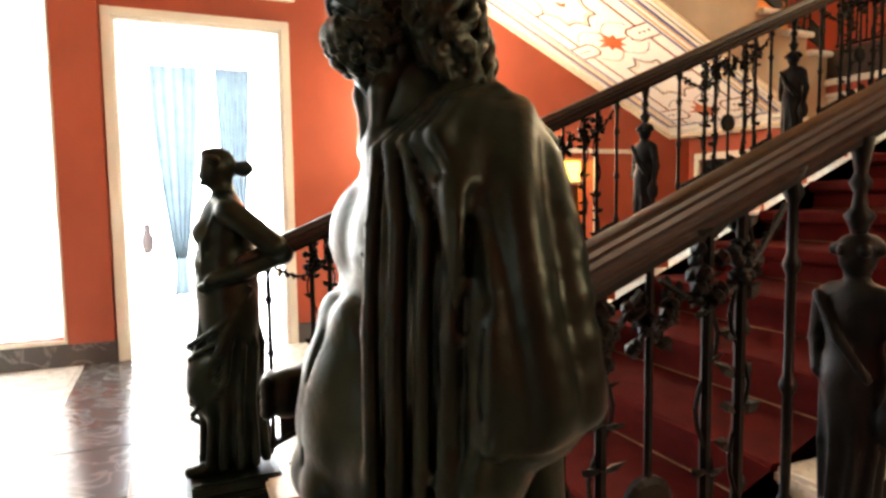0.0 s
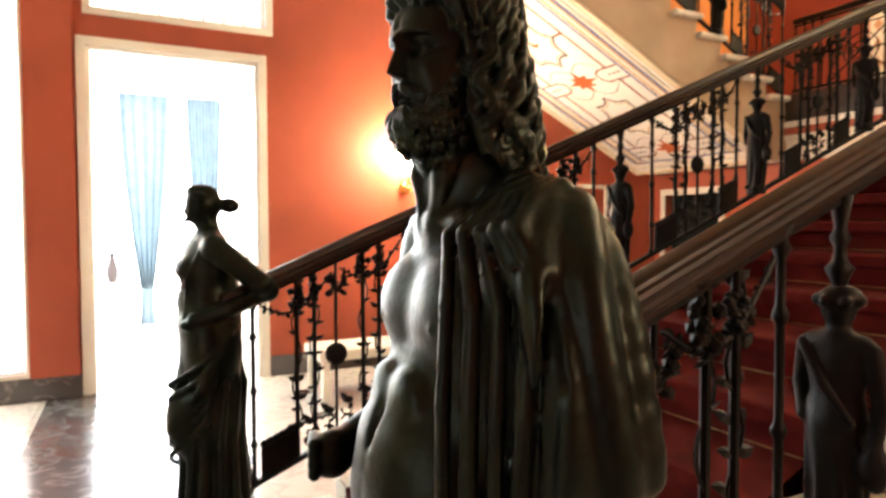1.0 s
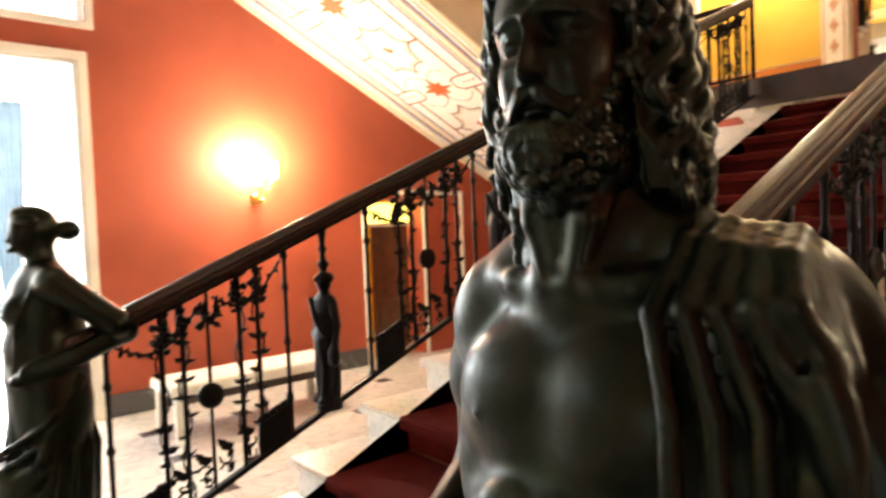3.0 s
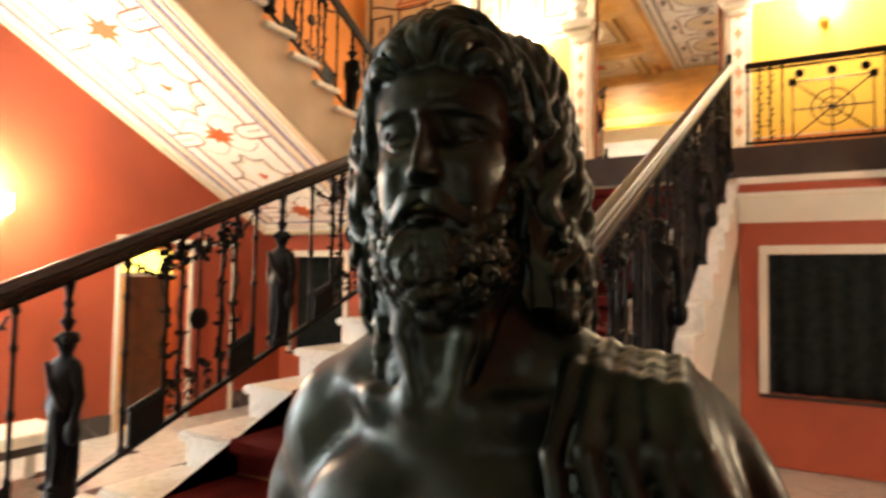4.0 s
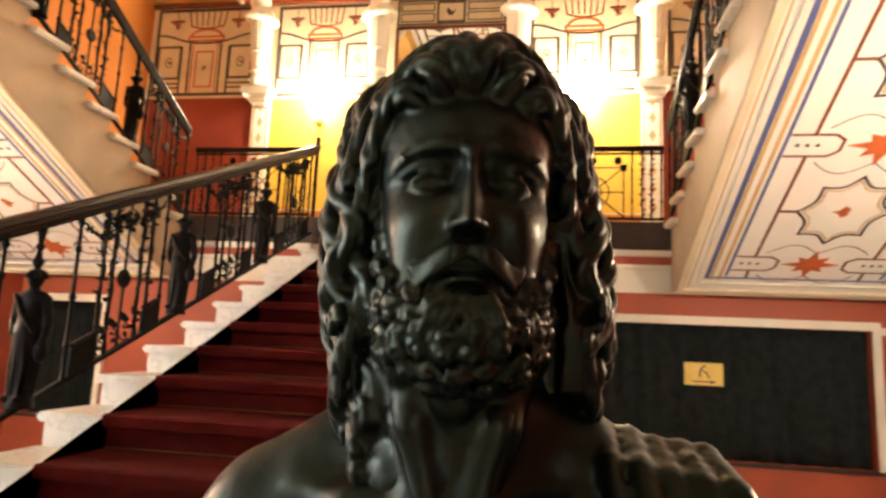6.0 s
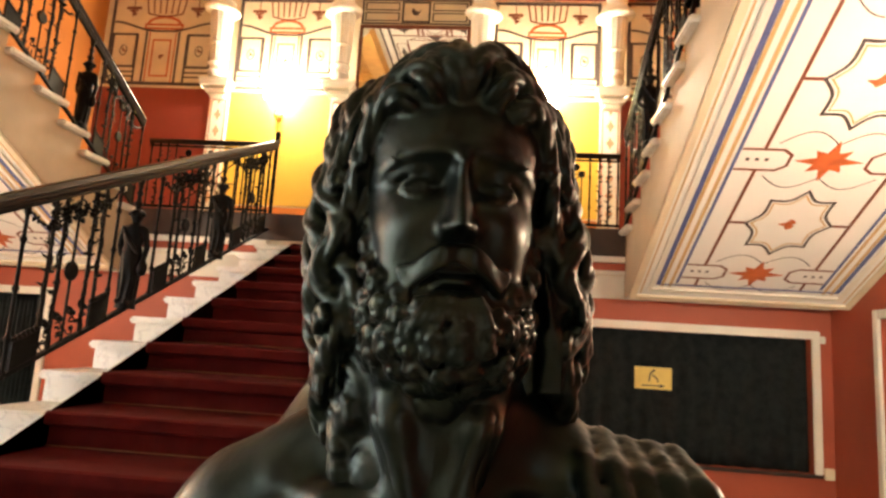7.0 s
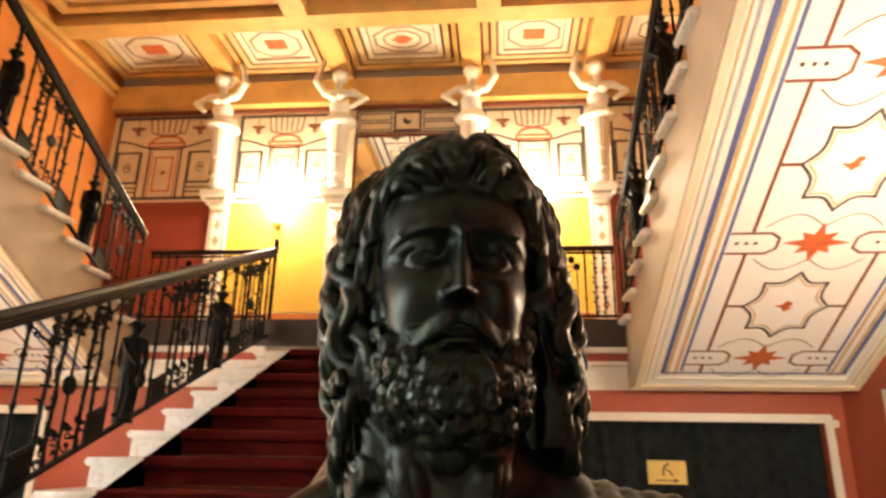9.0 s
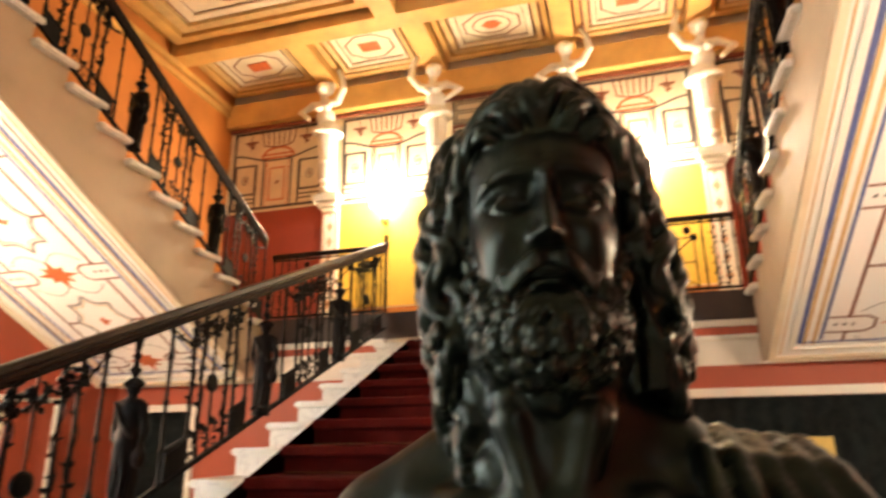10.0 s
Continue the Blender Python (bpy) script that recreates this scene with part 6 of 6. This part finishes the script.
def ceiling_painting(x0, x1, y0, y1):
    """One long pale field over the stair with border lines, corner stars, cartouches and great roundels."""
    c = thing("ceiling_painting", "long pale ceiling field painted with roundels, urns and corner stars", "painting", "", "structure")
    down = Matrix(((1, 0, 0, (x0 + x1) / 2), (0, 1, 0, (y0 + y1) / 2), (0, 0, -1, ZC), (0, 0, 0, 1)))
    hx, hy = (x1 - x0) / 2, (y1 - y0) / 2
    part("field", plates(bmesh.new(), down, rect(-hx, hx, -hy, hy), 0.006), SOFFIT, c)
    bm = bmesh.new()
    band(bm, down, rect(-hx + 0.10, hx - 0.10, -hy + 0.10, hy - 0.10), 0.035, 0.010)
    band(bm, down, rect(-hx + 0.24, hx - 0.24, -hy + 0.24, hy - 0.24), 0.045, 0.010)
    part("painted_border", bm, GREYLINE, c)
    gx, gy = hx - 0.26, hy - 0.26
    lines, stars, tint = bmesh.new(), bmesh.new(), bmesh.new()
    for sy in (-1, 1):
        # end band: two corner stars and an eight-sided cartouche between bars
        band(lines, down, [(-gx, sy * (gy - 0.44)), (gx, sy * (gy - 0.44))], 0.040, 0.011, False)
        for u in (-gx + 0.46, -gx + 0.54, gx - 0.54, gx - 0.46):
            band(lines, down, [(u, sy * gy), (u, sy * (gy - 0.43))], 0.032, 0.012, False)
        for sx in (-1, 1):
            plates(stars, down, [(sx * (gx - 0.23) + 0.17 * r * math.cos(t), sy * (gy - 0.22) + 0.17 * r * math.sin(t)) for t, r in [(6.283 * q / 16, 1.0 if q % 4 == 0 else (0.62 if q % 2 == 0 else 0.40)) for q in range(16)]], 0.012)
        band(lines, down, cartouche(0, sy * (gy - 0.22), 0.27, 0.19, 8, 0.0), 0.022, 0.012)
        band(lines, down, [(0.13 * math.cos(6.283 * q / 18), sy * (gy - 0.22) + 0.12 * math.sin(6.283 * q / 18)) for q in range(18)], 0.018, 0.013)
    span = 2 * (gy - 0.44)
    for k in range(4):
        cy_ = -span / 2 + span * (k + 0.5) / 4
        # roundel in a frame, wings and an urn at either end of the bay
        band(lines, down, [(0.40 * math.cos(6.283 * q / 30), cy_ + 0.40 * math.sin(6.283 * q / 30)) for q in range(30)], 0.036, 0.011)
        plates(tint, down, [(0.36 * math.cos(6.283 * q / 24), cy_ + 0.36 * math.sin(6.283 * q / 24)) for q in range(24)], 0.009)
        plates(stars, down, [(0.12 * r * math.cos(t), cy_ + 0.12 * r * math.sin(t)) for t, r in [(6.283 * q / 12, 1.0 if q % 2 == 0 else 0.5) for q in range(12)]], 0.012)
        band(lines, down, rect(-0.50, 0.50, cy_ - 0.48, cy_ + 0.48), 0.024, 0.012)
        for sy in (-1, 1):
            e = cy_ + sy * span / 8
            plates(stars, down, [(-0.12, e - sy * 0.02), (0.12, e - sy * 0.02), (0.03, e - sy * 0.14), (-0.03, e - sy * 0.14)], 0.012)
            for sx in (-1, 1):
                band(lines, down, [(sx * (0.06 + 0.07 * q), e - sy * (0.16 - 0.10 * math.sin(math.pi * q / 6))) for q in range(7)], 0.020, 0.011, False)
        for sx in (-1, 1):
            band(lines, down, rect(sx * (gx - 0.13) - 0.09, sx * (gx - 0.13) + 0.09, cy_ - 0.34, cy_ + 0.34), 0.018, 0.011)
            plates(stars, down, [(sx * (gx - 0.13) + 0.05 * math.cos(t), cy_ + 0.2 * math.sin(t)) for t in [6.283 * q / 4 for q in range(4)]], 0.011)
    part("painted_line", lines, BROWNLINE, c)
    part("painted_star", stars, GREYLINE, c)
    part("roundel_ground", tint, PANELWHITE, c)
    return c


ceiling_painting(-1.00, 1.00, -0.08, 6.35)

# ---- sconces ----


def sconce(at, out, label):
    """A brass wall light: plate, curved arms, glass cups. out: the way off the wall."""
    o = Vector(out)
    side = Vector((-o.y, o.x, 0))
    p = Vector(at)
    sc = thing("wall_sconce", label, "sconce", "wall sconces")
    bm = bmesh.new()
    ball(bm, p + o * 0.02, 0.05, 0.05, 0.07, 2)
    tube(bm, [p + o * 0.02, p + o * 0.12 - Vector((0, 0, 0.05)), p + o * 0.16 + Vector((0, 0, 0.02)), p + o * 0.16 + Vector((0, 0, 0.16))], [0.016, 0.013, 0.012, 0.012], 8)
    ball(bm, p + o * 0.16 - Vector((0, 0, 0.03)), 0.03, 0.03, 0.035, 2)
    part("arm", bm, BRASS, sc, "", True)
    for k in (-1, 0, 1):
        tip = p + o * (0.17 if k else 0.22) + side * (0.12 * k) + Vector((0, 0, 0.24))
        bm = tube(bmesh.new(), [p + o * 0.16 + Vector((0, 0, 0.10)), p + o * 0.18 + side * 0.07 * k + Vector((0, 0, 0.08)), tip - Vector((0, 0, 0.07))], 0.007, 6)
        part("branch", bm, BRASS, sc, "", True)
        bm = lathe(bmesh.new(), [(0.012, -0.07), (0.035, -0.05), (0.045, 0.0), (0.040, 0.05), (0.050, 0.085), (0.02, 0.086)], tip, 12)
        part("glass_cup", bm, BULB, sc, "lit frosted glass cup", True)
    return p + o * 0.30 + Vector((0, 0, 0.34))


# the east sconce is out of view, added by symmetry to light the right soffit
for at, out, pw in (((-XW, 2.80, 1.80), (1, 0, 0), 115), ((XW, 2.80, 1.80), (-1, 0, 0), 85), ((-1.68, YB - 0.012, 4.30), (0, -1, 0), 130), ((1.72, YB - 0.012, 4.30), (0, -1, 0), 130), ((-2.85, YF + 0.016, 5.62), (0, 1, 0), 60), ((2.85, YF + 0.016, 5.62), (0, 1, 0), 60)):
    lp = sconce(at, out, "brass wall sconce with lit frosted glass cups")
    bulb_lamp("sconce_light", lp, pw, 0.10, WARM)

# ---- floor pieces, last ----
SLAB = mesh_of(one_box(-0.352, 0.352, -0.352, 0.352, -0.012, 0.0, bevel=0.003), "floor_slab", FLOORWHITE)
INSET = mesh_of(one_box(-0.07, 0.07, -0.07, 0.07, -0.008, 0.0025, bevel=0.001), "floor_inset", FLOORDARK)
DARKSLAB = mesh_of(one_box(-0.352, 0.352, -0.24, 0.24, -0.012, 0.0, bevel=0.003), "border_slab", FLOORDARK)
for i in range(12):
    x = -XW + 0.36 + 0.71 * i
    for j in range(8):
        y = 0.50 + 0.71 * j
        if abs(x) < 1.0 and y > 0.9:
            continue
        hang("floor_slab", SLAB, (x, y, 0), floor)
    for j in range(5):
        hang("floor_slab", SLAB, (x, -0.74 - 0.71 * j, 0), floor)
    hang("border_slab", DARKSLAB, (x, -0.11, 0), floor)
for i in range(11):
    for j in range(5):
        x, y = -XW + 0.715 + 0.71 * i, 0.855 + 0.71 * j
        if abs(x) > 1.25:
            hang("floor_inset", INSET, (x, y, 0.0), floor)

# made-up frames round the two fill lamps; the wall behind stays uncut
for x, z, w, h in ((-3.0, 2.6, 1.7, 2.3), (3.3, 1.6, 1.5, 2.7)):
    wd = thing("lamp_frame_1" if x < 0 else "lamp_frame_2", "added frame around an unseen fill lamp on the entrance wall", "window", "", "structure")
    for bx in ((x - w / 2 - 0.06, x - w / 2, z - h / 2, z + h / 2), (x + w / 2, x + w / 2 + 0.06, z - h / 2, z + h / 2), (x - w / 2 - 0.06, x + w / 2 + 0.06, z + h / 2, z + h / 2 + 0.06), (x - w / 2 - 0.06, x + w / 2 + 0.06, z - h / 2 - 0.06, z - h / 2)):
        part("window_frame", one_box(bx[0], bx[1], YF, YF + 0.06, bx[2], bx[3], bevel=0.006), WHITE, wd)
